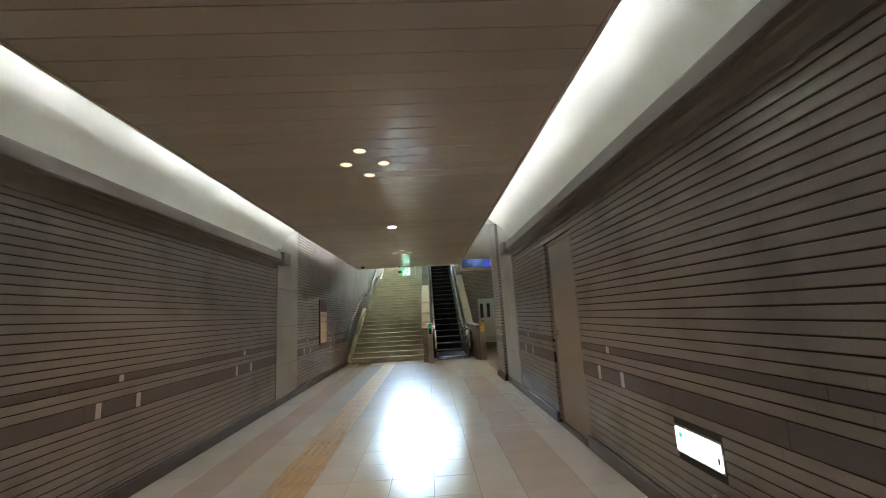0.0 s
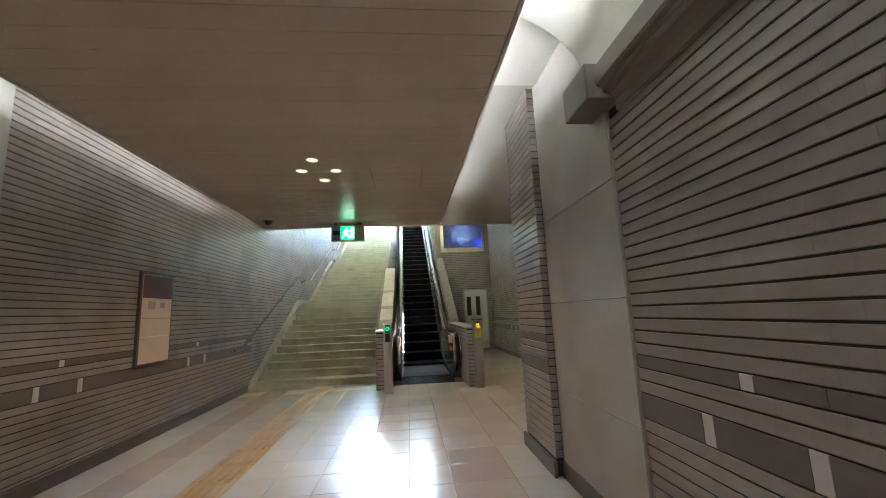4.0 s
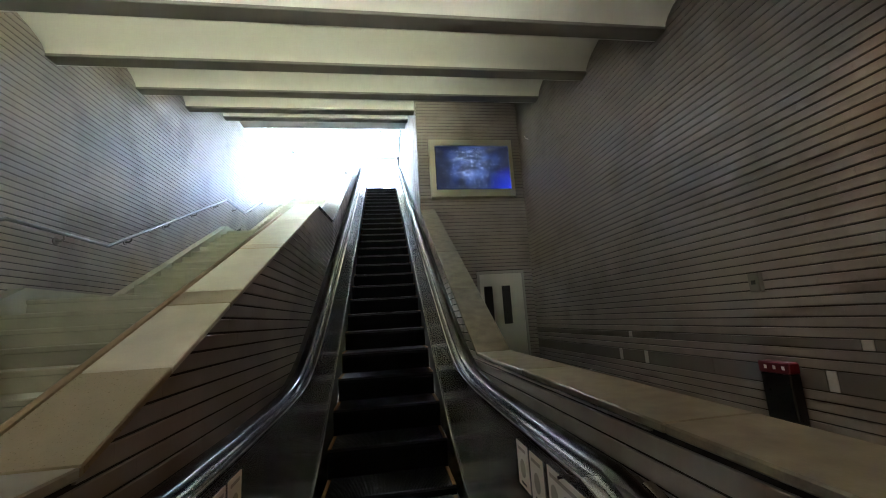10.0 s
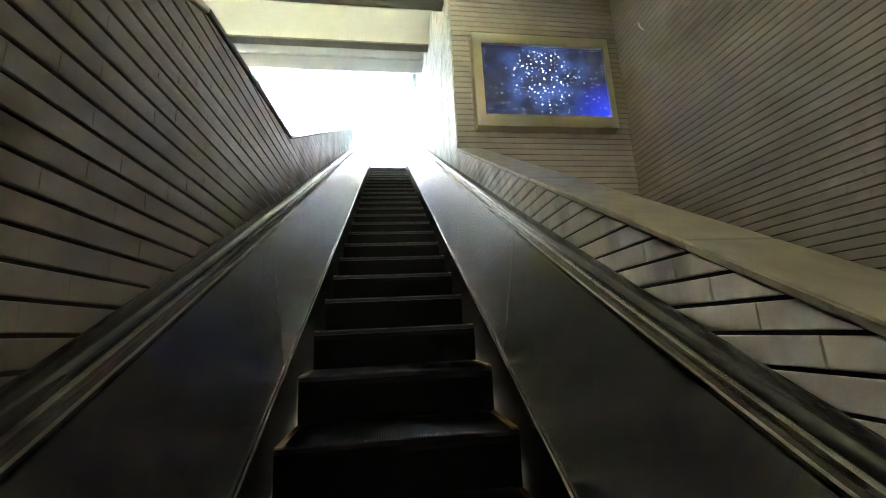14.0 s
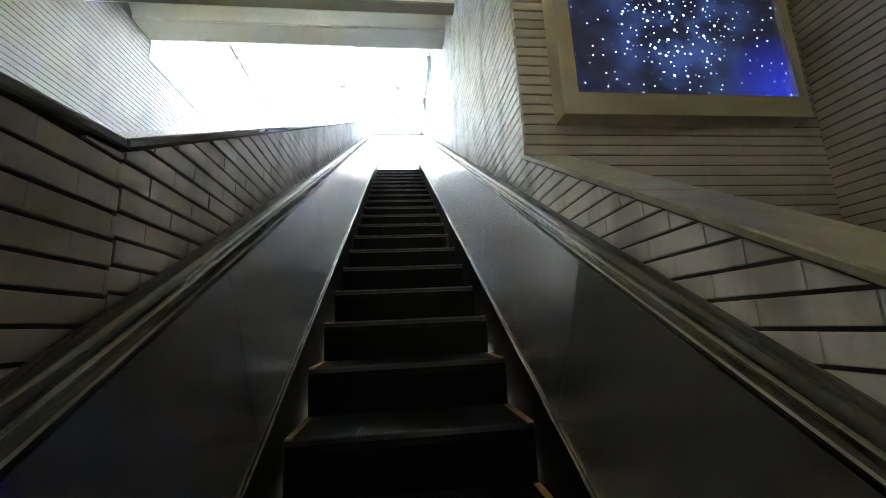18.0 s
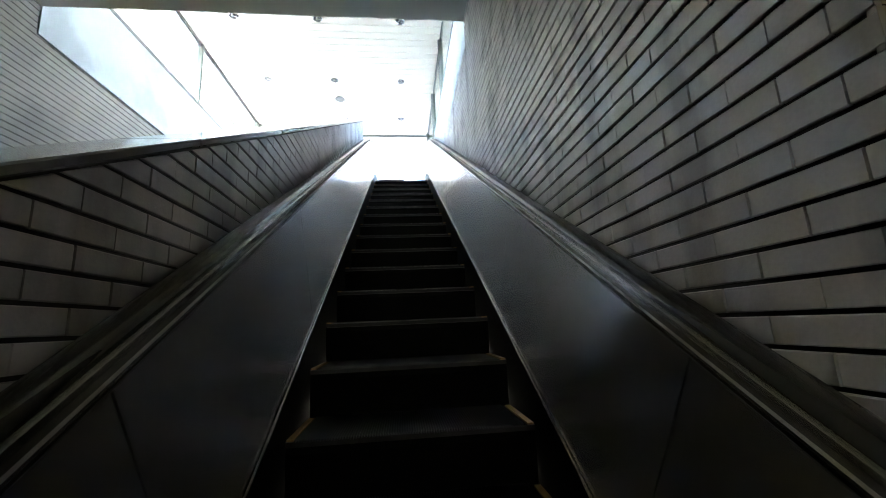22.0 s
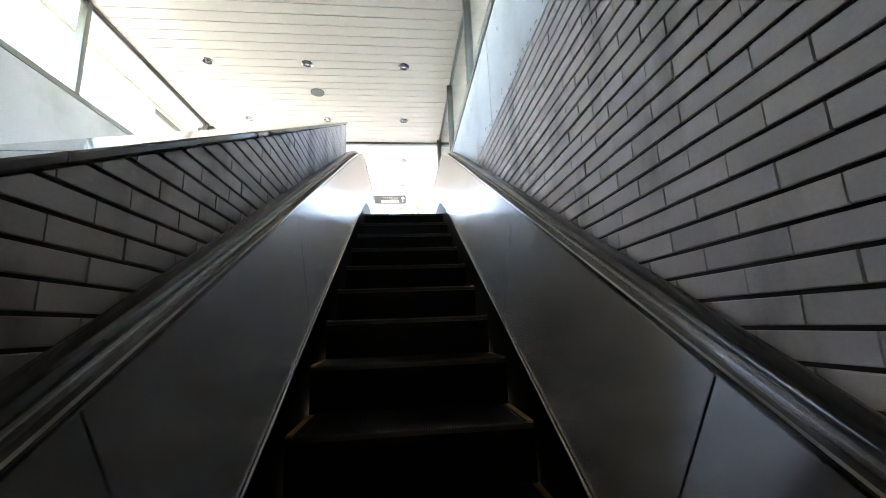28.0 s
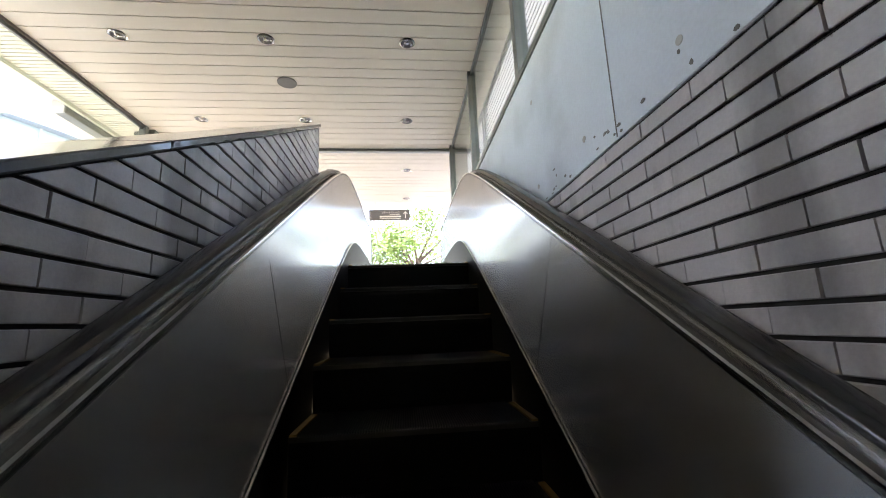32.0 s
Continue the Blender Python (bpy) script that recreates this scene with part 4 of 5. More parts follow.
for side, xp, xw in (("left", PXL, EXL), ("right", PXR, EXR)):
    out = -1 if side == "left" else 1
    # outer deck between handrail and brick, its colour dark for the shadow there
    bm = bmesh.new()
    sheet(bm, rampline(-8.325, 0.87, ZT + 0.87, CY, 29.5), *sorted((xp + out * 0.02, xw)), 0.02)
    part("deck_cover", bm, DECK, esc)
    # inner panels
    for ya, yb in zip(JOINTS, JOINTS[1:]):
        n = max(2, int((yb - ya) / 0.12))
        fa, fb = (ya + (LEAN if 17 < ya < 28 else 0.0), yb + (LEAN if 17 < yb < 28 else 0.0))
        lo = rampline(-9.085, 0.10, TRIM_Z, fa + 0.003, fb - 0.003, n)
        hi = rampline(RAIL_C - 0.022, RAIL_Z - 0.02, ZT + RAIL_Z - 0.02, ya + 0.003, yb - 0.003, n)
        if yb < 15.3:
            lo = [(y_, 0.10) for y_, z_ in lo]
        bm = bmesh.new()
        x0, x1 = sorted((xp, xp + out * 0.012))
        for i in range(n):
            prism(bm, [lo[i], lo[i + 1], hi[i + 1], hi[i]], x0, x1)
        bmesh.ops.remove_doubles(bm, verts=bm.verts[:], dist=1e-5)
        part("inner_panel", bm, PANEL, esc)
    bm = bmesh.new()
    nose = arc(CY, RAIL_Z - RAIL_R, RAIL_R - 0.018, 90, 262, 18)
    prism(bm, nose + [(nose[-1][0], 0.10), (CY - 0.003, 0.10)], *sorted((xp, xp + out * 0.012)))
    part("panel_end", bm, PANEL, esc)
    boxpart("panel_end", (*sorted((xp, xp + out * 0.012)), CY2 + 0.053, CY2 + 0.30, TRIM_Z, ZT + 0.72), PANEL, esc)
    bm = bmesh.new()
    back = rampline(-9.3, -0.2, ZT - 0.2, CY, 29.74)
    top = rampline(RAIL_C - 0.03, RAIL_Z - 0.03, ZT + RAIL_Z - 0.03, CY, 29.74)
    for i in range(len(back) - 1):
        prism(bm, [back[i], back[i + 1], top[i + 1], top[i]], *sorted((xp + out * 0.0125, xp + out * 0.02)))
    bmesh.ops.remove_doubles(bm, verts=bm.verts[:], dist=1e-5)
    part("panel_backing", bm, BLACK, esc)
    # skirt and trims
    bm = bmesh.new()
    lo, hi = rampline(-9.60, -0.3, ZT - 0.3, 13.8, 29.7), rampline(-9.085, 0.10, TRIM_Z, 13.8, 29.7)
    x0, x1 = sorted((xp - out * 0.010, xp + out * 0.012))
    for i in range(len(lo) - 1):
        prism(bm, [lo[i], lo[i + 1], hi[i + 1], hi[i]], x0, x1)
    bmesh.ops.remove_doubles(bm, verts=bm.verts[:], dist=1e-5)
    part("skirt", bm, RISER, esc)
    bm = bmesh.new()
    sweep(bm, rampline(-9.085, 0.10, TRIM_Z, 13.8, 29.7), [(-0.004, -0.003), (0.004, -0.003), (0.004, 0.003), (-0.004, 0.003)], xp - out * 0.008)
    part("skirt_trim", bm, NEWEL, esc)
    # stacked trims under the handrail, then the handrail, all wrapped round the newels
    line = balustrade_line()
    strip("panel_border", xp + out * 0.001, xp + out * 0.168, -0.019, -0.016, PANEL, line)
    strip("shadow_line", xp + out * 0.0015, xp + out * 0.006, -0.016, -0.0125, BLACK, line)
    strip("edge_strip", xp - out * 0.001, xp + out * 0.006, -0.0125, -0.003, TRIM, line)
    strip("edge_bead", xp - out * 0.0040, xp + out * 0.0058, -0.003, 0.0035, NEWEL, line)
    strip("inner_deck", xp + out * 0.006, xp + out * 0.028, -0.012, 0.000, TRIM, line)
    strip("shadow_gap", xp + out * 0.028, xp + out * 0.035, -0.012, -0.006, BLACK, line)
    strip("handrail_guide", xp + out * 0.035, xp + out * 0.051, -0.012, 0.008, GUIDE, line)
    bm = bmesh.new()
    sec = [(-0.038, 0.000), (-0.041, 0.010), (-0.039, 0.020), (-0.030, 0.029), (-0.012, 0.033), (0.012, 0.033), (0.030, 0.029), (0.039, 0.020), (0.041, 0.010), (0.038, 0.000)]
    sweep(bm, line, sec, xp + out * 0.092)
    part("handrail", bm, RUBBER, esc, "black rubber handrail", smooth=True)
    strip("outer_deck", xp + out * 0.052, xp + out * 0.172, -0.012, -0.006, DECK, line)
    for label, w0, w1, lift, a0, a1 in (("inner_nose", -0.004, 0.040, 0.010, 262, 62), ("deck_nose", 0.136, 0.174, 0.020, 176, 100)):
        x0, x1 = sorted((xp + out * w0, xp + out * w1))
        bm = bmesh.new()
        sweep(bm, arc(CY, RAIL_Z - RAIL_R, RAIL_R, a0, a1, 22), [(x0, -0.008), (x0, lift - 0.009), (x0 + 0.004, lift - 0.003), (x0 + 0.012, lift), (x1 - 0.012, lift), (x1 - 0.004, lift - 0.003), (x1, lift - 0.009), (x1, -0.008)])
        part(label, bm, NEWEL, esc, "bright rounded steel end", smooth=True)
    # newel ends
    for cy, cz, a0, a1 in ((CY, RAIL_Z - RAIL_R, 90, 262), (CY2, ZT + RAIL_Z - RAIL_R, 90, -70)):
        bm = bmesh.new()
        ring = arc(cy, cz, RAIL_R - 0.02, a0, a1, 18)
        zb = cz - RAIL_Z + RAIL_R + 0.005
        prism(bm, ring + [(ring[-1][0], zb), (cy, zb)], *sorted((xp + out * 0.004, xp + out * 0.165)))
        part("newel_fill", bm, BLACK if a1 > 90 else STEEL, esc, smooth=True)


# ---- corridor things ----
door = thing("door_1", "closed beige steel door in the brick wall", "door", kind="structure")
boxpart("leaf", (XR + 0.047, XR + 0.087, 4.421, 5.369, 0.01, 2.338), DOOR, door, bev=0.003)
for d in ((XR + 0.037, XR + 0.12, 4.3815, 4.417, 0, 2.388), (XR + 0.037, XR + 0.12, 5.373, 5.4085, 0, 2.388), (XR + 0.037, XR + 0.12, 4.417, 5.373, 2.342, 2.388)):
    boxpart("frame", d, DOOR, door, bev=0.003)
boxpart("latch_plate", (XR + 0.044, XR + 0.0475, 5.345, 5.366, 1.06, 1.15), DECK, door, bev=0.001)
bm = bmesh.new()
cyl(bm, (XR + 0.047, 5.299, 1.171), (XR + 0.030, 5.299, 1.171), 0.026, 16)
part("lock_cylinder", bm, POST, door, "dull steel lock cylinder", smooth=True)
bm = bmesh.new()
cyl(bm, (XR + 0.047, 5.31, 1.10), (XR + 0.037, 5.31, 1.10), 0.026, 16)
part("handle_rose", bm, POST, door, smooth=True)
bm = bmesh.new()
tube(bm, [(XR + 0.04, 5.31, 1.10), (XR - 0.004, 5.31, 1.10), (XR - 0.012, 5.30, 1.10), (XR - 0.012, 5.18, 1.10)], 0.010, 8)
part("handle", bm, POST, door, "dull steel lever", smooth=True)
for hz in (0.35, 1.2, 2.05):
    bm = bmesh.new()
    cyl(bm, (XR + 0.034, 4.419, hz - 0.05), (XR + 0.034, 4.419, hz + 0.05), 0.008, 8)
    part("hinge", bm, POST, door)

lb = thing("wall_light_box", "small lit white sign box set in the brick wall", "light box")
boxpart("housing", (XR - 0.006, XR + 0.012, 2.328, 2.782, 0.473, 0.657), STEEL, lb, bev=0.004)
bm = bmesh.new()
box(bm, XR - 0.014, XR - 0.005, 2.342, 2.768, 0.487, 0.643)
bevel(bm, 0.006, 2)
part("lit_face", bm, LIGHTBOX, lb)
boxpart("green_mark", (XR - 0.0155, XR - 0.0142, 2.69, 2.72, 0.585, 0.615), EXIT_G, lb)
boxpart("latch", (XR - 0.0165, XR - 0.0142, 2.35, 2.365, 0.53, 0.565), INK, lb)
valve = thing("wall_tap", "small brass tap on the brick wall near floor", "tap")
bm = bmesh.new()
cyl(bm, (XR, 2.42, 0.30), (XR - 0.05, 2.42, 0.30), 0.022, 12)
part("body", bm, FRAME_TV, valve, smooth=True)
bm = bmesh.new()
cyl(bm, (XR - 0.03, 2.42, 0.30), (XR - 0.03, 2.42, 0.345), 0.012, 10)
part("spindle", bm, FRAME_TV, valve)


def bars(owner, x, sign, y0, y1, z0, z1, n, material, seed=0, thick=0.0015, frac=0.55):
    """Rows of unreadable writing on a board in the plane x."""
    rnd = random.Random(seed)
    h = (z1 - z0) / n
    for i in range(n):
        a, b = (x, x + sign * thick) if sign > 0 else (x - thick, x)
        ln = (y1 - y0) * rnd.uniform(0.55, 1.0)
        boxpart("writing", (a, b, y1 - ln if sign < 0 else y0, y1 if sign < 0 else y0 + ln, z1 - h * (i + frac), z1 - h * i), material, owner)


poster = thing("wall_poster", "tall framed peach poster on the brick wall", "poster")
boxpart("frame", (XL - 0.004, XL + 0.035, 10.37, 11.03, 0.90, 2.04), EDGE, poster, bev=0.004)
boxpart("sheet", (XL + 0.034, XL + 0.038, 10.40, 11.00, 0.93, 2.01), POSTER, poster)
boxpart("heading_band", (XL + 0.038, XL + 0.0392, 10.405, 10.995, 1.72, 2.005), MAROON, poster)
boxpart("picture", (XL + 0.038, XL + 0.0392, 10.52, 10.66, 1.58, 1.68), INK_L, poster)
boxpart("picture", (XL + 0.038, XL + 0.0392, 10.76, 10.86, 1.60, 1.67), INK_L, poster)
boxpart("rule", (XL + 0.038, XL + 0.0392, 10.42, 10.98, 1.465, 1.478), INK_L, poster)
boxpart("rule", (XL + 0.038, XL + 0.0392, 10.42, 10.98, 1.24, 1.25), PAPER, poster)
bars(poster, XL + 0.038, 1, 10.45, 10.95, 0.99, 1.09, 3, POSTER, 3)

ns = thing("no_smoking_board", "dark framed yellowed no-smoking notice on the hall wall", "notice board")
boxpart("frame", (XH - 0.035, XH + 0.004, 11.10, 11.575, 0.955, 2.085), EDGE, ns, bev=0.004)
boxpart("sheet", (XH - 0.038, XH - 0.034, 11.135, 11.54, 0.985, 2.05), PAPER_T, ns)
boxpart("clip", (XH - 0.042, XH - 0.0345, 11.22, 11.30, 2.056, 2.068), STEEL, ns)
FACE_E = Matrix(((0, 0, -1, 0), (-1, 0, 0, 0), (0, 1, 0, 0), (0, 0, 0, 1)))
for y_, sign in ((11.505, "禁"), (11.325, "煙")):
    words("heading", sign, 0.082, Matrix.Translation((XH - 0.0385, y_, 1.945)) @ FACE_E, RED, ns)
bm = bmesh.new()
for k in range(28):
    a0, a1 = 2 * math.pi * k / 28, 2 * math.pi * (k + 1) / 28
    q = [(11.34 + r_ * math.cos(a_), 1.80 + r_ * math.sin(a_)) for r_, a_ in ((0.092, a0), (0.092, a1), (0.073, a1), (0.073, a0))]
    prism(bm, q, XH - 0.0395, XH - 0.0382)
bmesh.ops.remove_doubles(bm, verts=bm.verts[:], dist=1e-5)
part("red_ring", bm, MAROON, ns)
bm = bmesh.new()
prism(bm, [(11.402, 1.858), (11.392, 1.868), (11.278, 1.742), (11.288, 1.732)], XH - 0.0402, XH - 0.0396)
part("red_slash", bm, MAROON, ns)
boxpart("cigarette", (XH - 0.0394, XH - 0.0384, 11.33, 11.40, 1.778, 1.792), INK, ns)
for k in range(3):
    boxpart("smoke", (XH - 0.0394, XH - 0.0384, 11.285 + 0.008 * k, 11.345 + 0.012 * k, 1.81 + 0.016 * k, 1.817 + 0.016 * k), INK_L, ns)
bars(ns, XH - 0.038, -1, 11.20, 11.45, 1.63, 1.68, 1, INK_L, 4, frac=0.6)
bars(ns, XH - 0.038, -1, 11.17, 11.50, 1.03, 1.56, 12, INK_F, 5, frac=0.22)

sg = thing("wall_sign", "white direction sign with black arrow field on hall wall", "sign")
boxpart("board", (XH - 0.02, XH + 0.003, 13.385, 14.055, 1.965, 2.105), PAPER, sg, bev=0.003)
boxpart("arrow_field", (XH - 0.0225, XH - 0.0198, 13.925, 14.035, 1.982, 2.088), INK, sg)
bm = bmesh.new()
prism(bm, [(14.02, 2.035), (13.975, 2.07), (13.965, 2.062), (13.988, 2.041), (13.935, 2.041), (13.935, 2.029), (13.988, 2.029), (13.965, 2.008), (13.975, 2.0)], XH - 0.0245, XH - 0.0226)
part("arrow", bm, PAPER, sg)
boxpart("pictogram", (XH - 0.0225, XH - 0.0198, 13.81, 13.89, 1.985, 2.085), INK_L, sg)
words("lettering", "エレベーター", 0.060, Matrix.Translation((XH - 0.0205, 13.775, 2.035)) @ FACE_E, INK, sg)
bars(sg, XH - 0.0198, -1, 13.60, 13.775, 1.985, 2.015, 1, INK_L, 9)

sw = thing("wall_switch", "small grey call box on the hall wall", "call box")
boxpart("body", (XH - 0.04, XH + 0.003, 15.44, 15.53, 1.44, 1.58), GRILLE, sw, bev=0.006)
boxpart("button", (XH - 0.046, XH - 0.039, 15.47, 15.50, 1.495, 1.525), INK, sw)

fx = thing("fire_extinguisher_box", "dark upright extinguisher box with red cap on hall wall", "fire extinguisher")
boxpart("box", (XH - 0.085, XH + 0.003, 15.31, 15.53, 0.22, 0.865), BLACK, fx, bev=0.008)
cap = boxpart("red_cap", (XH - 0.089, XH + 0.003, 15.305, 15.535, 0.866, 0.945), CAP_RED, fx, bev=0.008)
for k in range(3):
    boxpart("mark", (XH - 0.0905, XH - 0.0888, 15.335 + 0.065 * k, 15.355 + 0.065 * k, 0.895, 0.92), PAPER, cap)

ex = thing("exit_sign", "lit green exit sign in grey housing under ceiling", "exit sign")
boxpart("housing", (-1.05, -0.46, 12.46, 12.55, 2.735, 3.03), POST, ex, bev=0.006)
boxpart("mount", (-1.0, -0.95, 12.48, 12.53, 3.028, ZC + 0.005), EDGE, ex)
boxpart("mount", (-0.56, -0.51, 12.48, 12.53, 3.028, ZC + 0.005), EDGE, ex)
bm = bmesh.new()
box(bm, -0.885, -0.635, 12.450, 12.461, 2.765, 3.010)
bevel(bm, 0.008, 2)
part("green_panel", bm, EXIT_G, ex)
bm = bmesh.new()
prism(bm, [(-0.700, 2.790), (-0.655, 2.790), (-0.655, 2.985), (-0.700, 2.985)], 12.447, 12.4505, "y")
part("white_doorway", bm, EXIT_W, ex)
bm = bmesh.new()
prism(bm, [(-0.775 + 0.021 * math.cos(2 * math.pi * k / 14), 2.965 + 0.021 * math.sin(2 * math.pi * k / 14)) for k in range(14)], 12.447, 12.4505, "y")
part("figure_head", bm, EXIT_W, ex)
bm = bmesh.new()
prism(bm, [(-0.860, 2.795), (-0.835, 2.790), (-0.800, 2.845), (-0.765, 2.840), (-0.735, 2.785), (-0.712, 2.795), (-0.745, 2.870), (-0.768, 2.885), (-0.755, 2.915), (-0.720, 2.905), (-0.715, 2.922), (-0.765, 2.942), (-0.815, 2.935), (-0.850, 2.895), (-0.836, 2.885), (-0.808, 2.912), (-0.822, 2.865)], 12.447, 12.4505, "y")
part("running_figure", bm, EXIT_W, ex)
boxpart("test_window", (-1.02, -0.90, 12.457, 12.461, 2.85, 2.93), INK, ex)
boxpart("caption_strip", (-0.82, -0.70, 12.456, 12.461, 2.742, 2.757), PAPER, ex)

for HY0, HY1 in ((6.69, 7.50), (5.40, 6.21)):
    hatch = thing("floor_hatch", "tiled floor hatch with thin steel frame and lifting slots", "floor hatch", "floor hatches")
    HX0, HX1 = 0.63, 1.42
    for d in ((HX0, HX1, HY0, HY0 + 0.014), (HX0, HX1, HY1 - 0.014, HY1), (HX0, HX0 + 0.014, HY0 + 0.014, HY1 - 0.014), (HX1 - 0.014, HX1, HY0 + 0.014, HY1 - 0.014)):
        boxpart("frame", (*d, -0.002, 0.002), POST, hatch)
    for hx, hy in ((0.86, HY1 - 0.07), (1.24, HY1 - 0.07), (0.86, HY0 + 0.07), (1.24, HY0 + 0.07)):
        boxpart("lifting_slot", (hx - 0.055, hx + 0.055, hy - 0.012, hy + 0.012, -0.002, 0.0015), PLINTH, hatch, bev=0.001)

# ---- screen wall ----
SC = bpy.data.materials.new("screen_picture")
SC.use_nodes = True
n, l = SC.node_tree.nodes, SC.node_tree.links
b = n["Principled BSDF"]
b.inputs["Roughness"].default_value = 0.15
b.inputs["Base Color"].default_value = (0.01, 0.01, 0.015, 1)
tc = n.new("ShaderNodeTexCoord")
turn = n.new("ShaderNodeMapping")
turn.inputs["Rotation"].default_value = (radians(-90), 0, 0)
l.new(tc.outputs["Object"], turn.inputs[0])


def node(kind, **settings):
    nd = n.new(kind)
    for key, value in settings.items():
        nd.inputs[key].default_value = value
    return nd


def ramped(source, a, b_, lo, hi):
    r = n.new("ShaderNodeMapRange")
    for k, v in enumerate((a, b_, lo, hi)):
        r.inputs[k + 1].default_value = v
    l.new(source, r.inputs[0])
    return r.outputs[0]


def product(a, b_, plus=0.0):
    m = n.new("ShaderNodeMath")
    m.operation = 'MULTIPLY_ADD'
    l.new(a, m.inputs[0])
    l.new(b_, m.inputs[1])
    m.inputs[2].default_value = plus
    return m.outputs[0]


def tinted(colour, source):
    v = n.new("ShaderNodeVectorMath")
    v.operation = 'SCALE'
    v.inputs[0].default_value = colour
    l.new(source, v.inputs["Scale"])
    return v.outputs[0]


def total(a, b_):
    v = n.new("ShaderNodeVectorMath")
    l.new(a, v.inputs[0])
    l.new(b_, v.inputs[1])
    return v.outputs[0]


def from_point(p):
    d = n.new("ShaderNodeVectorMath")
    d.operation = 'DISTANCE'
    l.new(tc.outputs["Object"], d.inputs[0])
    d.inputs[1].default_value = p
    return d.outputs["Value"]


# a night sky: fine stars everywhere, a bright cluster in the middle, a deep blue glow low at the far end
heart = from_point((2.42, YTV - 0.12, 4.26))
light = None
for scale, size, lo, hi in ((13.0, 0.08, 0.9, 0.9), (11.0, 0.12, 3.6, 0.0), (17.0, 0.11, 2.2, 0.0)):
    vor = n.new("ShaderNodeTexVoronoi")
    vor.voronoi_dimensions = '2D'
    vor.inputs["Scale"].default_value = scale
    l.new(turn.outputs[0], vor.inputs["Vector"])
    pick = n.new("ShaderNodeSeparateColor")
    l.new(vor.outputs["Color"], pick.inputs[0])
    dot = product(ramped(vor.outputs["Distance"], size * 0.5, size, 1.0, 0.0), ramped(pick.outputs[0], 0.35, 0.95, 0.0, 1.0))
    lit = tinted((0.62, 0.82, 1.25), product(dot, ramped(heart, 0.08, 0.40, lo * 10, hi * 10)))
    light = lit if light is None else total(light, lit)
cloud = node("ShaderNodeTexNoise", Scale=4.0, Detail=6)
l.new(tc.outputs["Object"], cloud.inputs["Vector"])
haze = ramped(cloud.outputs[0], 0.40, 0.66, 0.05, 1.0)
light = total(light, tinted((0.10, 0.20, 0.62), product(haze, ramped(heart, 0.02, 0.62, 1.3, 0.10))))
light = total(light, tinted((0.02, 0.05, 1.0), ramped(from_point((3.14, YTV - 0.12, 3.80)), 0.0, 0.45, 1.1, 0.0)))
floor_glow = node("ShaderNodeVectorMath")
floor_glow.inputs[1].default_value = (0.03, 0.032, 0.05)
l.new(light, floor_glow.inputs[0])
l.new(floor_glow.outputs[0], b.inputs["Emission Color"])
b.inputs["Emission Strength"].default_value = 0.0022

tv = thing("wall_screen", "large lit screen in a champagne metal frame", "screen")
bm = bmesh.new()
TX0, TX1, TZ0, TZ1 = 1.60, 3.23, 3.625, 4.775
SX_0, SX_1, SZ_0, SZ_1 = 1.70, 3.165, 3.765, 4.65
outer = [(TX0, TZ0), (TX1, TZ0), (TX1, TZ1), (TX0, TZ1)]
inner = [(SX_0, SZ_0), (SX_1, SZ_0), (SX_1, SZ_1), (SX_0, SZ_1)]
for i in range(4):
    j = (i + 1) % 4
    prism(bm, [outer[i], outer[j], inner[j], inner[i]], YTV - 0.15, YTV - 0.002, "y")
bmesh.ops.remove_doubles(bm, verts=bm.verts[:], dist=1e-5)
part("frame", bm, FRAME_TV, tv)
boxpart("screen", (SX_0, SX_1, YTV - 0.118, YTV - 0.03, SZ_0, SZ_1), SC, tv)
boxpart("bezel", (SX_0 - 0.004, SX_1 + 0.004, YTV - 0.124, YTV - 0.117, SZ_0 - 0.004, SZ_0 + 0.012), BLACK, tv)
boxpart("bezel", (SX_0 - 0.004, SX_0 + 0.012, YTV - 0.124, YTV - 0.117, SZ_0 + 0.012, SZ_1), BLACK, tv)
cl = thing("wall_clip", "small pale cable clip beside the screen", "cable clip")
bm = bmesh.new()
tube(bm, [(XH - 0.002, 19.55, 4.62), (XH - 0.07, 19.52, 4.63), (XH - 0.09, 19.50, 4.66)], 0.008, 8)
part("hook", bm, PAPER, cl)

sd = thing("door_2", "cream service door with two dark slit windows", "door", kind="structure")
boxpart("leaf", (2.42, 3.235, YTV - 0.01, YTV + 0.05, 0.01, 2.15), CREAM_DOOR, sd, bev=0.003)
for d in ((2.372, 2.417, YTV - 0.02, YTV + 0.06, 0, 2.205), (3.238, 3.278, YTV - 0.02, YTV + 0.06, 0, 2.205), (2.417, 3.238, YTV - 0.02, YTV + 0.06, 2.155, 2.205)):
    boxpart("frame", d, CONCRETE, sd)
for wx in (2.49, 2.83):
    boxpart("slit_window", (wx, wx + 0.16, YTV - 0.018, YTV - 0.009, 1.22, 1.92), BLACK, sd, bev=0.003)
boxpart("kick_plate", (2.44, 3.22, YTV - 0.016, YTV - 0.0095, 0.05, 0.30), STEEL, sd)

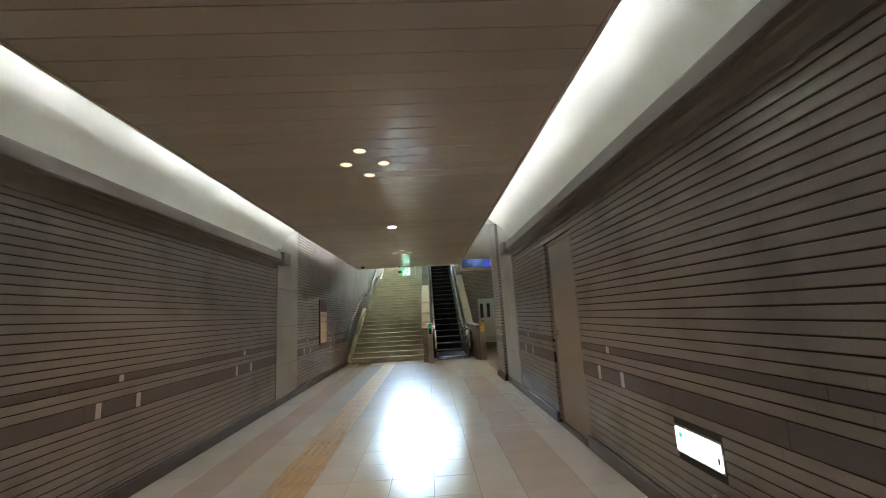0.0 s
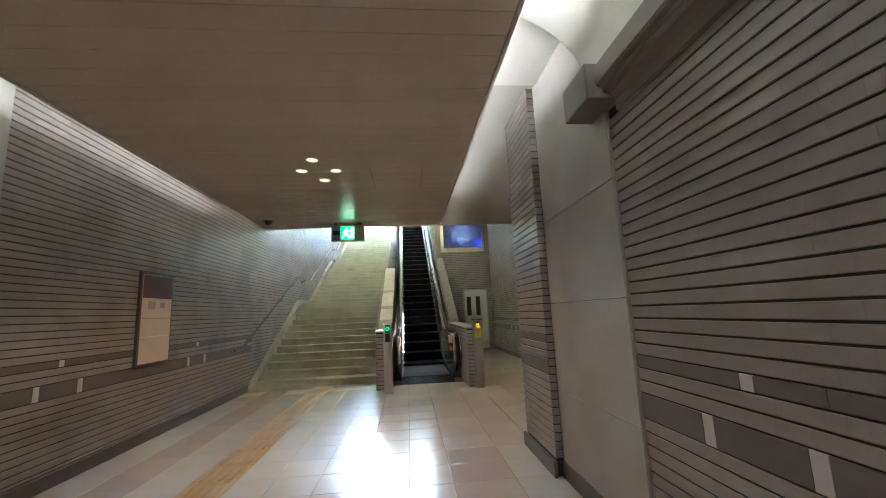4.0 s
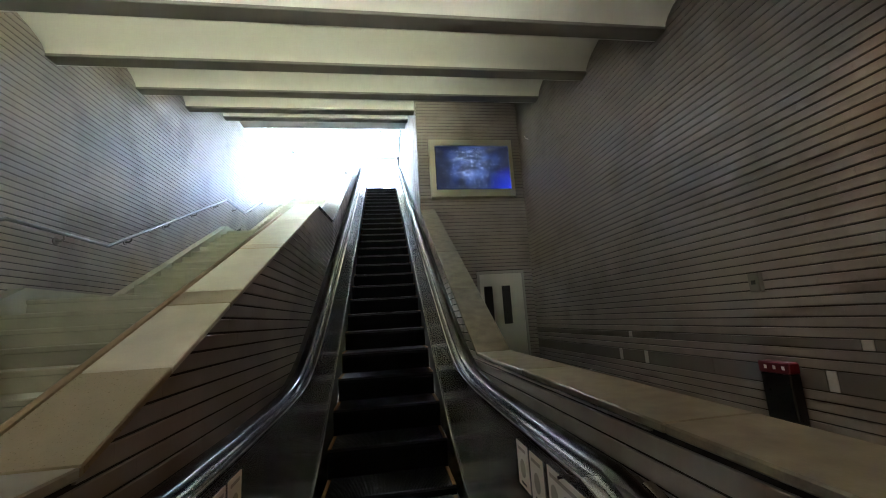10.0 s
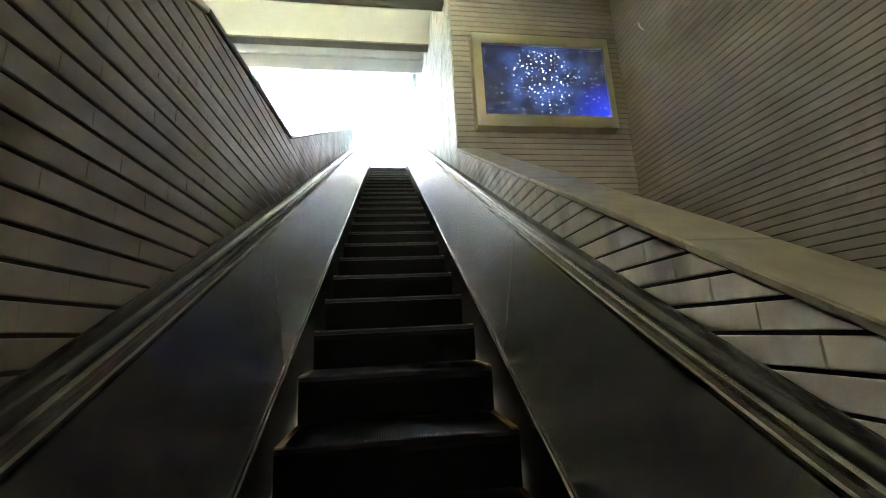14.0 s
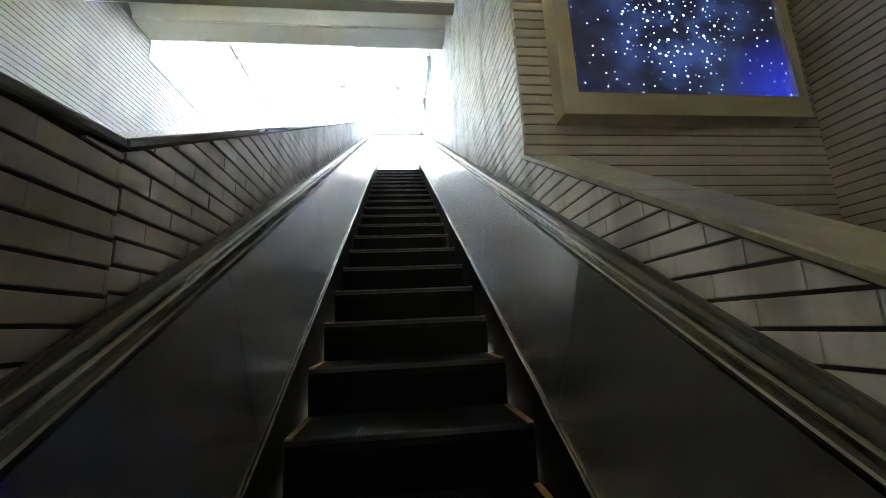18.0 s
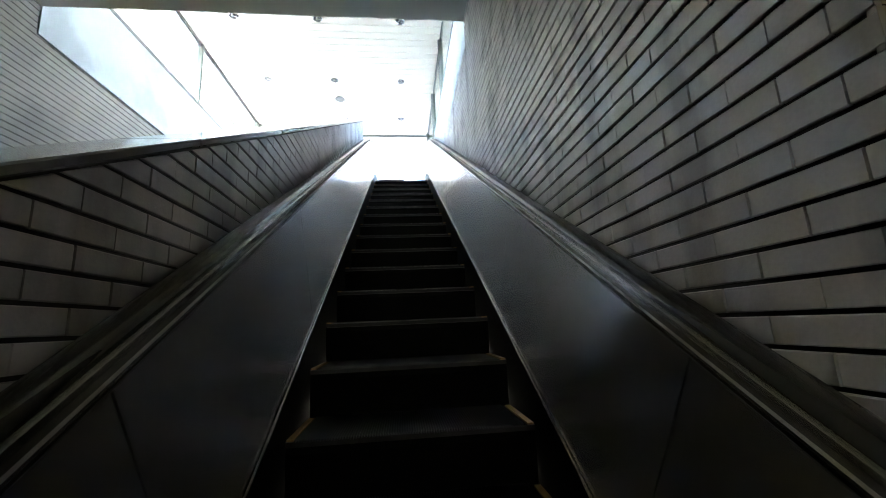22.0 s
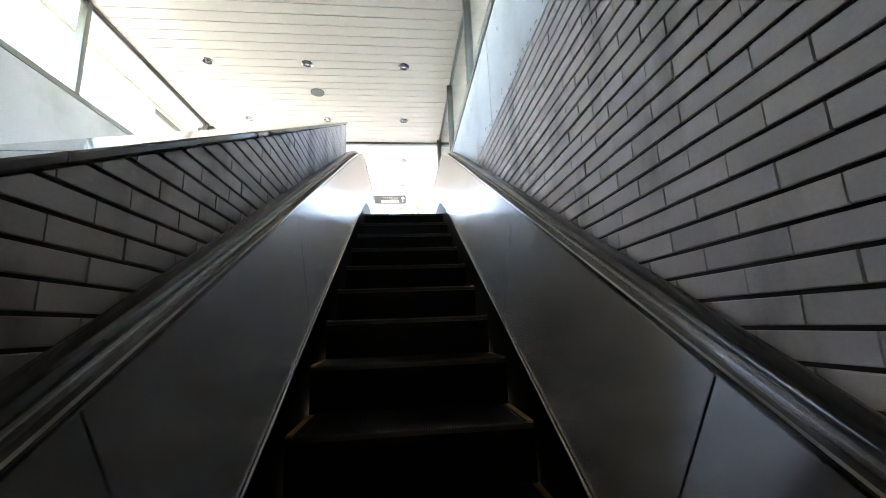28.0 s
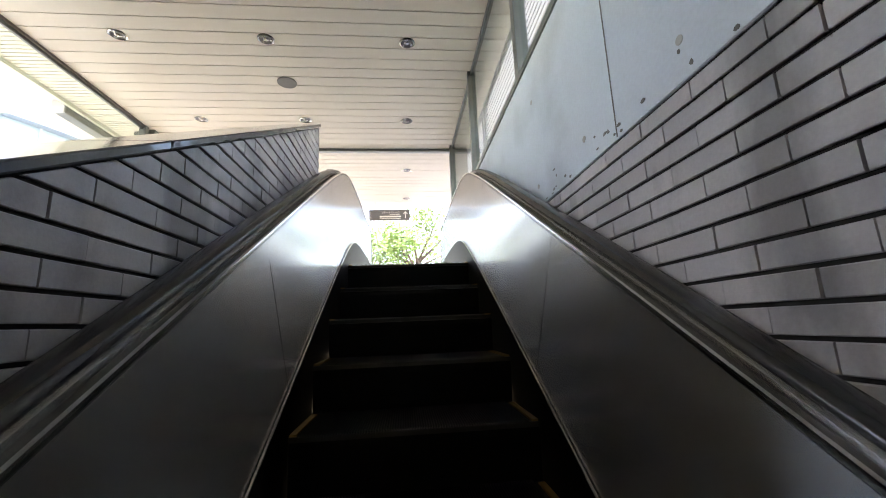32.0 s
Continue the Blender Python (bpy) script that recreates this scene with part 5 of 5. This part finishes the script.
# ---- posts at the escalator ----
def post(x0, x1, y, label):
    p = thing("guide_post", label, "post", "escalator posts", at=((x0 + x1) / 2, y + 0.11, 0))
    w = (x1 - x0) / 2
    bm = bmesh.new()
    box(bm, -w, w, -0.11, 0.065, 0.0, 1.215)
    bevel(bm, 0.006, 2)
    part("body", bm, POST, p)
    bm = bmesh.new()
    prism(bm, [(-0.113, 1.215), (0.068, 1.215), (0.068, 1.236), (-0.113, 1.231)], -w - 0.003, w + 0.003)
    part("cap", bm, NEWEL, p)
    return p, w


pl, w = post(-0.165, -0.012, 12.65, "satin steel post with green ring lamp")
boxpart("display", (-0.042, 0.042, -0.115, -0.109, 1.062, 1.205), BLACK, pl, bev=0.002)
bm = bmesh.new()
ro = [[bm.verts.new((r_ * math.cos(2 * math.pi * k / 32), y_, 1.134 + r_ * math.sin(2 * math.pi * k / 32))) for k in range(32)] for r_, y_ in ((0.034, -0.115), (0.034, -0.118), (0.022, -0.118), (0.022, -0.115))]
for q in range(4):
    for k in range(32):
        bm.faces.new((ro[q][k], ro[q][(k + 1) % 32], ro[(q + 1) % 4][(k + 1) % 32], ro[(q + 1) % 4][k]))
part("green_ring", bm, LED_G, pl)
boxpart("sensor_window", (-0.042, 0.042, -0.114, -0.109, 0.895, 1.05), BLACK, pl, bev=0.002)
pr, w = post(1.496, 1.658, 12.69, "satin steel post with amber display and yellow notice")
boxpart("display", (-0.042, 0.042, -0.115, -0.109, 1.065, 1.185), BLACK, pr, bev=0.002)
mw = Matrix.Translation((-0.036, -0.1152, 1.078)) @ Matrix(((1, 0, 0, 0), (0, 0, -1, 0), (0, 1, 0, 0), (0, 0, 0, 1)))
words("display_text", "AUTO", 0.028, mw, LED_A, pr)
mw = Matrix.Translation((-0.037, -0.1152, 1.122)) @ Matrix(((1, 0, 0, 0), (0, 0, -1, 0), (0, 1, 0, 0), (0, 0, 0, 1)))
words("display_sign", "自動", 0.036, mw, LED_A, pr)
boxpart("yellow_notice", (-0.062, 0.062, -0.1135, -0.109, 0.895, 1.045), YELLOWP, pr)
for i in range(3):
    boxpart("writing", (-0.05, 0.045 - 0.02 * i, -0.1145, -0.1136, 1.015 - 0.022 * i, 1.023 - 0.022 * i), EDGE, pr)

# notices on the escalator's lower panels
for xp, s_ in ((PXR, -1), (PXL, 1)):
    for y0, y1, z0, z1 in ((14.49, 14.62, 0.695, 0.865), (14.335, 14.465, 0.695, 0.865), (13.90, 14.29, 0.725, 0.872)):
        a, b2 = sorted((xp + s_ * 0.0005, xp + s_ * 0.003))
        nt_ = boxpart("notice", (a, b2, y0, y1, z0, z1), PAPER, esc)
        a, b2 = sorted((xp + s_ * 0.003, xp + s_ * 0.0042))
        wide = y1 - y0 > 0.2
        boxpart("writing", (a, b2, y0 + 0.02, y1 - 0.02, z1 - 0.030, z1 - 0.018), INK_L, nt_)
        for k in range(4 if wide else 1):
            c_ = y0 + (y1 - y0) * (k + 0.5) / (4 if wide else 1)
            bm = bmesh.new()
            prism(bm, [(c_ + 0.030 * math.cos(q), (z0 + z1) / 2 - 0.01 + 0.036 * math.sin(q)) for q in (2 * math.pi * v / 12 for v in range(12))], a, b2)
            part("picture", bm, INK_L, nt_)
            boxpart("writing", (a, b2, c_ - 0.028, c_ + 0.028, z0 + 0.014, z0 + 0.022), INK, nt_)
    bm = bmesh.new()
    cyl(bm, (xp, 14.15, 0.60), (xp + s_ * 0.004, 14.15, 0.60), 0.065, 24)
    dsp = part("direction_disc", bm, BLACK, esc)
    bm = bmesh.new()
    a, b2 = sorted((xp + s_ * 0.0042, xp + s_ * 0.0058))
    prism(bm, [(14.185, 0.605), (14.15, 0.65), (14.15, 0.622), (14.105, 0.612), (14.105, 0.585), (14.15, 0.592), (14.15, 0.56)], a, b2)
    part("red_arrow", bm, LED_R, dsp)

# ---- stair handrails ----
hr = thing("stair_handrail", "steel handrail on brackets along the brick wall", "handrail")
XRAIL = XL + 0.085
line = [(12.95, 0.86), (13.28, 0.87), (14.15, 1.27), (17.05, 2.57), (18.46, 2.57), (22.23, 4.37), (23.40, 4.37), (28.2, 6.95)]
bm = bmesh.new()
tube(bm, [(XRAIL, y_, z_) for y_, z_ in line], 0.021, 10)
part("rail", bm, RAIL, hr, smooth=True)
for (ya, za), (yb, zb) in zip(line[1:], line[2:]):
    m = max(1, int((yb - ya) / 0.85))
    for i in range(m):
        t = (i + 0.5) / m
        y_, z_ = ya + (yb - ya) * t, za + (zb - za) * t
        bm = bmesh.new()
        tube(bm, [(XRAIL, y_, z_ - 0.012), (XRAIL, y_, z_ - 0.055), (XRAIL - 0.03, y_, z_ - 0.075), (XL - 0.002, y_, z_ - 0.075)], 0.012, 8)
        br = part("bracket", bm, EDGE, hr, smooth=True)
        bm = bmesh.new()
        cyl(bm, (XL - 0.002, y_, z_ - 0.075), (XL + 0.010, y_, z_ - 0.075), 0.042, 14)
        part("rosette", bm, EDGE, br)
hr2 = thing("stair_handrail", "slim rail along the outer edge of the coping", "handrail")
XR2 = EXL - PW - 0.060
line = [(14.02, 0.95), (14.03, 1.03), (14.10, 1.088), (17.18, 2.585), (17.30, 2.60), (17.33, 2.52)]
bm = bmesh.new()
tube(bm, [(XR2, y_, z_) for y_, z_ in line], 0.017, 10)
part("rail", bm, BRONZE, hr2, smooth=True)
for t in (0.05, 0.35, 0.65, 0.95):
    y_, z_ = 14.10 + 3.08 * t, 1.088 + 1.497 * t
    bm = bmesh.new()
    tube(bm, [(XR2, y_, z_), (XR2, y_, z_ - 0.05), (XR2 + 0.062, y_, z_ - 0.06)], 0.007, 6)
    part("bracket", bm, STEEL, hr2)

# ---- upper entrance ----
us = thing("hanging_sign", "grey hanging direction sign with white lettering and arrow", "sign")
boxpart("board", (-0.19, 0.773, 33.0, 33.06, 8.323, 8.580), SIGN, us, bev=0.003)
for sx in (-0.04, 0.62):
    bm = bmesh.new()
    cyl(bm, (sx, 33.03, 8.575), (sx, 33.03, ZU + 0.01), 0.008, 8)
    part("hanger", bm, PAPER, us)
mw = Matrix.Translation((0.535, 32.998, 8.488)) @ Matrix(((1, 0, 0, 0), (0, 0, -1, 0), (0, 1, 0, 0), (0, 0, 0, 1)))
words("lettering", "アネックスホール", 0.054, mw, PAPER, us, 'RIGHT')
for a, b2, z_, h in ((0.30, 0.535, 8.455, 0.014), (0.06, 0.56, 8.388, 0.040), (0.06, 0.56, 8.352, 0.014)):
    boxpart("writing", (a, b2, 32.998, 32.9998, z_, z_ + h), PAPER, us)
bm = bmesh.new()
prism(bm, [(0.669, 8.537), (0.614, 8.476), (0.628, 8.463), (0.659, 8.494), (0.659, 8.366), (0.679, 8.366), (0.679, 8.494), (0.710, 8.463), (0.724, 8.476)], 32.998, 32.9998, "y")
part("arrow", bm, PAPER, us)
boxpart("edge_bar", (-0.152, -0.145, 32.998, 32.9998, 8.366, 8.537), PAPER, us)


def tree(x, y, height, spread, seed, leaves=2600):
    rnd = random.Random(seed)
    t = thing("tree", "leafy green tree in bright sun by the entrance", "tree", "trees outside", at=(x, y, ZT))
    bm = bmesh.new()
    r0 = 0.035 * height
    cyl(bm, (0, 0, -0.1), (0.1, 0.05, height * 0.45), r0, 10, r0 * 0.6)
    tips = []
    for i in range(9):
        a = 2 * math.pi * i / 9 + rnd.uniform(-0.3, 0.3)
        z0 = height * rnd.uniform(0.28, 0.45)
        p0, p1 = Vector((0.06, 0.03, z0)), Vector((math.cos(a) * spread * rnd.uniform(0.35, 0.7), math.sin(a) * spread * rnd.uniform(0.35, 0.7), height * rnd.uniform(0.5, 0.85)))
        cyl(bm, p0, p1, r0 * 0.4, 7, r0 * 0.12)
        tips.append(p1)
    part("trunk", bm, BARK, t)
    tips += [Vector((0, 0, height * 0.88)), Vector((0.2, -0.2, height * 0.7))]
    centres = [p + Vector((rnd.gauss(0, 0.22), rnd.gauss(0, 0.22), rnd.gauss(0, 0.14))) * spread for p in tips for _ in range(5)]
    vs, fs = [], []
    for i in range(leaves):
        c = rnd.choice(centres)
        d = Vector((rnd.gauss(0, 1), rnd.gauss(0, 1), rnd.gauss(0, 0.8)))
        p = c + d * spread * 0.13
        s = rnd.uniform(0.06, 0.13) * height / 6
        u = Vector((rnd.gauss(0, 1), rnd.gauss(0, 1), rnd.gauss(0, 0.5))).normalized()
        v = u.orthogonal().normalized() * s * 0.5
        o = len(vs)
        vs += [p - u * s, p + v, p + u * s, p - v]
        fs.append((o, o + 1, o + 2, o + 3))
    me = bpy.data.meshes.new("crown")
    me.from_pydata([tuple(q) for q in vs], [], fs)
    me.materials.append(LEAF)
    part("crown", me, LEAF, t)


tree(1.4, 49.0, 7.8, 3.6, 1, 5200)
tree(-1.9, 51.5, 6.9, 3.4, 6, 4200)
tree(-4.4, 53.0, 6.9, 3.4, 2, 3200)
tree(7.5, 56.0, 8.5, 3.4, 3, 3000)
tree(-13.0, 33.0, 9.0, 3.0, 4, 3000)

bld = thing("building", "round white building with blue glass bands across the plaza", "building", at=(0, 0, ZT))
RX, RY = -32.5, 51.3


def ring(name, outer, za, zb, material, a0=-110, a1=60):
    """A curved band of the round building."""
    bm = bmesh.new()
    pts = arc(RX, RY, outer, a0, a1, 36)
    prism(bm, pts + arc(RX, RY, 13.0, a1, a0, 36), za, zb, "z")
    return part(name, bm, material, bld)


for za, zb, r_, m in ((-0.1, 3.2, 15.4, FACADE_B), (3.2, 5.8, 16.0, FACADE), (5.8, 7.2, 15.4, FACADE_B), (7.2, 8.4, 16.0, FACADE), (9.06, 10.45, 15.5, FACADE_B), (10.45, 11.65, 16.0, FACADE), (11.71, 13.1, 15.96, FACADE), (13.1, 14.5, 15.4, FACADE_B)):
    band = ring("glass_band" if m is FACADE_B else "balcony_band", r_, za, zb, m)
    if m is FACADE_B:
        for a in range(-104, 60, 8):
            c_, s_ = math.cos(radians(a)), math.sin(radians(a))
            bm = bmesh.new()
            cyl(bm, (RX + (r_ + 0.02) * c_, RY + (r_ + 0.02) * s_, za), (RX + (r_ + 0.02) * c_, RY + (r_ + 0.02) * s_, zb), 0.06, 4)
            part("window_post", bm, FACADE, band)
ring("beige_band", 15.7, 8.4, 9.0, BEIGE)
ring("roof_edge", 16.3, 14.5, 14.75, FACADE)
low = thing("entrance_canopy", "low white curved canopy in front of the round building", "canopy", at=(0, 0, ZT))
bm = bmesh.new()
prism(bm, arc(RX, RY, 20.5, -100, -25, 20) + arc(RX, RY, 16.5, -25, -100, 20), 6.6, 7.3, "z")
part("canopy_slab", bm, FACADE, low)
for a in (-90, -70, -50, -30):
    bm = bmesh.new()
    cyl(bm, (RX + 20 * math.cos(radians(a)), RY + 20 * math.sin(radians(a)), -0.05), (RX + 20 * math.cos(radians(a)), RY + 20 * math.sin(radians(a)), 6.6), 0.2, 12)
    part("post", bm, FACADE, low)

# fittings at the outer edge of the pavilion
gut = thing("roof_gutter", "grey metal gutter box along the pavilion eave", "gutter")
boxpart("trough", (XL - 0.70, XL - 0.565, 28.7, 33.4, ZU - 0.17, ZU - 0.02), ALU, gut, bev=0.006)
boxpart("end_plate", (XL - 0.71, XL - 0.56, 28.68, 28.699, ZU - 0.18, ZU - 0.01), FACADE, gut)
scr = setting("wall_side_screen", "beige rendered panel wall beside the upper entrance")
boxpart("panel", (-4.40, XL - 0.72, 30.24, 30.40, ZT - 0.05, ZU - 0.20), BEIGE, scr, bev=0.004)

# white louvred screens outside the upper window
lou = thing("louvre_screen", "white framed louvre screen outside the upper window", "louvre")
LX = EXR + 0.34
for yy in (23.6, 25.3, 27.0, 28.7):
    boxpart("frame", (LX, LX + 0.05, yy, yy + 0.07, 7.15, 8.72), FACADE, lou)
    boxpart("frame", (LX, LX + 0.05, yy + 1.55, yy + 1.62, 7.15, 8.72), FACADE, lou)
    for z0, z1 in ((7.15, 7.22), (7.90, 7.98), (8.65, 8.72)):
        boxpart("rail", (LX + 0.001, LX + 0.049, yy + 0.07, yy + 1.55, z0, z1), FACADE, lou)
    for q in range(22):
        z_ = 7.245 + 0.0645 * q
        if 7.86 < z_ < 7.99:
            continue
        bm = bmesh.new()
        prism(bm, [(LX + 0.004, z_), (LX + 0.008, z_ - 0.004), (LX + 0.044, z_ + 0.034), (LX + 0.040, z_ + 0.038)], yy + 0.07, yy + 1.55, "y")
        part("slat", bm, FACADE, lou)
bld2 = thing("neighbour_building", "plain white building beside the pavilion", "building", at=(0, 0, ZT))
boxpart("wall", (7.6, 12.0, 20.0, 34.0, -0.05, 5.5), FACADE, bld2)
boxpart("roof_edge", (7.5, 12.1, 19.9, 34.1, 5.5, 5.8), FACADE, bld2)
for j in range(4):
    boxpart("window", (7.57, 7.601, 21.2 + 3.2 * j, 22.8 + 3.2 * j, 1.2, 3.0), FACADE_B, bld2)

# ---- brick cladding and floor tiles ----
brickwork(wall_left, [[(Y0, 0.13), (YP0, 0.13), (YP0, 2.51), (Y0, 2.51)]], on_x(XL, 1), near=((1.5, 7.4, 0.1, 2.5),), rows_skip=BANDS, seed=1, close=True, limit=250)
brickwork(wall_left, [[(YP1 - 0.07, 0.13), (13.9, 0.13), (13.9, 1.105), (YP1 - 0.07, 1.105)]], on_x(XL, 1), rows_skip=BANDS + (15, 16), seed=2, close=True)
brickwork(wall_left, [[(YP1 - 0.07, 1.1025), (15.75, 1.1025), (18.7, 1.8), (YB1, 4.0), (YB1, 7.6), (YP1 - 0.07, 3.9)],
                      [(YB1, 3.7), (28.4, 6.3), (28.4, 6.45), (YB1, 6.45)]], on_x(XL, 1), near=((14, 17, 1.5, 3.0),), seed=3, close=True, limit=250)
brickwork(wall_left, [[(13.9, 0.13), (15.75, 1.1025), (13.9, 1.1025)]], on_x(XL, 1), seed=12, close=True)
brickwork(wall_right, [[(Y0, 0.13), (YP0, 0.13), (YP0, 2.51), (Y0, 2.51)]], on_x(XR, -1), near=((1.5, 7.4, 0.1, 2.5),), rows_skip=BANDS,
          holes=((4.379, 5.411, -1, 2.385), (2.325, 2.785, 0.47, 0.66)), seed=4, close=True, limit=280)
for y_, s_ in ((5.41, -1), (4.38, 1)):
    brickwork(wall_right, [[(XR + 0.011, 0.02), (XR + 0.036, 0.02), (XR + 0.036, 2.385), (XR + 0.011, 2.385)]], on_y(y_, s_), rows_skip=BANDS, seed=17, close=True)
brickwork(pier, [[(YP1, 0.13), (YPIER, 0.13), (YPIER, 3.49), (YP1, 3.49)]], on_x(XPIER, -1), near=((8, 10, 0.2, 3.2),), rows_skip=BANDS, seed=5, close=True, limit=180, base=ZBASE + 0.049)
brickwork(pier, [[(XPIER + 0.012, 0.13), (XR - 0.021, 0.13), (XR - 0.021, 3.49), (XPIER + 0.012, 3.49)]], on_y(YP1, -1), seed=6, close=True, base=ZBASE + 0.049)
brickwork(wall_hall, [[(YPIER, 0.13), (YTV, 0.13), (YTV, 6.0), (YPIER, 3.7)]], on_x(XH, -1), near=((14, 18, 0.8, 2.2),), rows_skip=BANDS, seed=7, close=True, limit=250, base=ZBASE + 0.012)
brickwork(wall_tv, [[(EXR, 0.0), (XH, 0.0), (XH, 6.0), (EXR, 6.0)]], on_y(YTV, -1), near=((EXR, 2.0, 3.0, 5.1),), holes=((2.37, 3.28, -1, 2.21),), seed=8, limit=180, close=True, base=ZBASE + 0.037)
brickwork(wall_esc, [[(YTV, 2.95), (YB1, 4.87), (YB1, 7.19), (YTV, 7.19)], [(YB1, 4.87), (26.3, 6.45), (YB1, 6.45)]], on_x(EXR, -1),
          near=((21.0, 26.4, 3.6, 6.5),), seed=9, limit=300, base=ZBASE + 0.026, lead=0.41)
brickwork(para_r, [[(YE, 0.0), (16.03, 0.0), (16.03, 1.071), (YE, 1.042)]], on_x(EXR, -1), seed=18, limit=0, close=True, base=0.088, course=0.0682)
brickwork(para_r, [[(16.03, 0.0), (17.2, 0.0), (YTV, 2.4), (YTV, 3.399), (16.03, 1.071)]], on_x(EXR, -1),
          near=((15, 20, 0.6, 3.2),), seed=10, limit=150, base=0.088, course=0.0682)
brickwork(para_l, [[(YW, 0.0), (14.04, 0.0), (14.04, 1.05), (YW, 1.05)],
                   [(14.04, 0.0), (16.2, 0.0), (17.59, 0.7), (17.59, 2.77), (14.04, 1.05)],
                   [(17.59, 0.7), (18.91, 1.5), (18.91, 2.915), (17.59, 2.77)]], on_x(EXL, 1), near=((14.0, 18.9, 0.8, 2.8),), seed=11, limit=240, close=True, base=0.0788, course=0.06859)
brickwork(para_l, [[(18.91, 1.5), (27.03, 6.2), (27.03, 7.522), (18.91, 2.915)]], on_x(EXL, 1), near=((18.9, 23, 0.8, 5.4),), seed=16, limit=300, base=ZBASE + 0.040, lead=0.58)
brickwork(para_l, [[(EXL - PW, 0.0), (EXL, 0.0), (EXL, 1.045), (EXL - PW, 1.045)]], on_y(YW, -1), seed=13, close=True)
brickwork(para_r, [[(EXR, 0.0), (EXR + 0.26, 0.0), (EXR + 0.26, 1.045), (EXR, 1.045)]], on_y(YE, -1), seed=14, close=True)
brickwork(para_r, [[(YE, 0.0), (16.03, 0.0), (16.03, 1.071), (YE, 1.042)]], on_x(EXR + 0.269, 1), seed=15)

# floor tiles: cream field, tan borders, tactile strip
TS = 0.405
shared = {}


def tile_mesh(w, d, material):
    key = (round(w, 3), round(d, 3), material.name)
    if key not in shared:
        bm = bmesh.new()
        box(bm, 0, w, 0, d, -0.02, 0.0)
        bmesh.ops.bevel(bm, geom=[e for e in bm.edges if all(v.co.z > -0.001 for v in e.verts)], offset=0.002, segments=1, affect='EDGES')
        shared[key] = done(bm, "floor_tile", material)
    return shared[key]


COLS = [XL + 0.036, -2.50, -2.08, -1.64, -1.25, -0.905, -0.515, -0.125, 0.265, 0.63, 1.15, XR - 0.036]
KIND = [TILE, TILE_B, TILE, TILE_Y, TILE, TILE, TILE, TILE, TILE, TILE_B, TILE]
bulk = {}


def lay(x0, x1, y0, y1, material, single):
    g = 0.0015
    if single:
        ob = part("floor_tile", tile_mesh(x1 - x0 - 2 * g, y1 - y0 - 2 * g, material), material, floor)
        ob.location = (x0 + g, y0 + g, 0)
    else:
        bulk.setdefault(material.name, (material, [])) [1].append((x0 + g, x1 - g, y0 + g, y1 - g))


yrow = Y0
r = 0
while yrow < 13.88:
    y1 = min(yrow + TS, 13.89)
    xs = COLS if yrow < YPIER - 0.3 else COLS[:-1] + [1.56, 1.97, 2.38, 2.80, XH - 0.03]
    kinds = KIND if yrow < YPIER - 0.3 else KIND[:9] + [TILE] * 6
    for c, (a, b) in enumerate(zip(xs, xs[1:])):
        m = kinds[c]
        if 12.5 < yrow and a < EXL - PW and m is TILE:
            m = TILE_Y if 13.0 < yrow < 13.5 else TILE
        if yrow + TS > 13.45 and PXL - 0.13 < (a + b) / 2 < PXR + 0.1:
            if yrow < 13.45:
                lay(a, b, yrow, 13.45, m, True)
            continue
        lay(a, b, yrow, yrow + TS if a > 1.5 else y1, m, 1.0 < yrow < 13.0)
    yrow += TS
    r += 1
while yrow < YTV:
    for a, b, m in ((1.66, 1.97, TILE), (1.97, 2.38, TILE), (2.38, 2.80, TILE), (2.80, XH - 0.03, TILE)):
        lay(a, b, yrow, min(yrow + TS, YTV), m, False)
    yrow += TS
for name, (material, rects) in bulk.items():
    bm = bmesh.new()
    for x0, x1, y0, y1 in rects:
        box(bm, x0, x1, y0, y1, -0.02, 0.0)
    tagged(part("floor_tiles", bm, material, floor), kind="stuff")

# raised bars of the tactile strip
bm = bmesh.new()
y = Y0
while y < 12.9:
    for i in range(4):
        xa = -1.64 + 0.045 + 0.085 * i
        box(bm, xa, xa + 0.03, y + 0.06, y + 0.345, -0.001, 0.005)
    y += TS
tagged(part("tactile_bars", bm, TILE_Y, floor), kind="stuff")
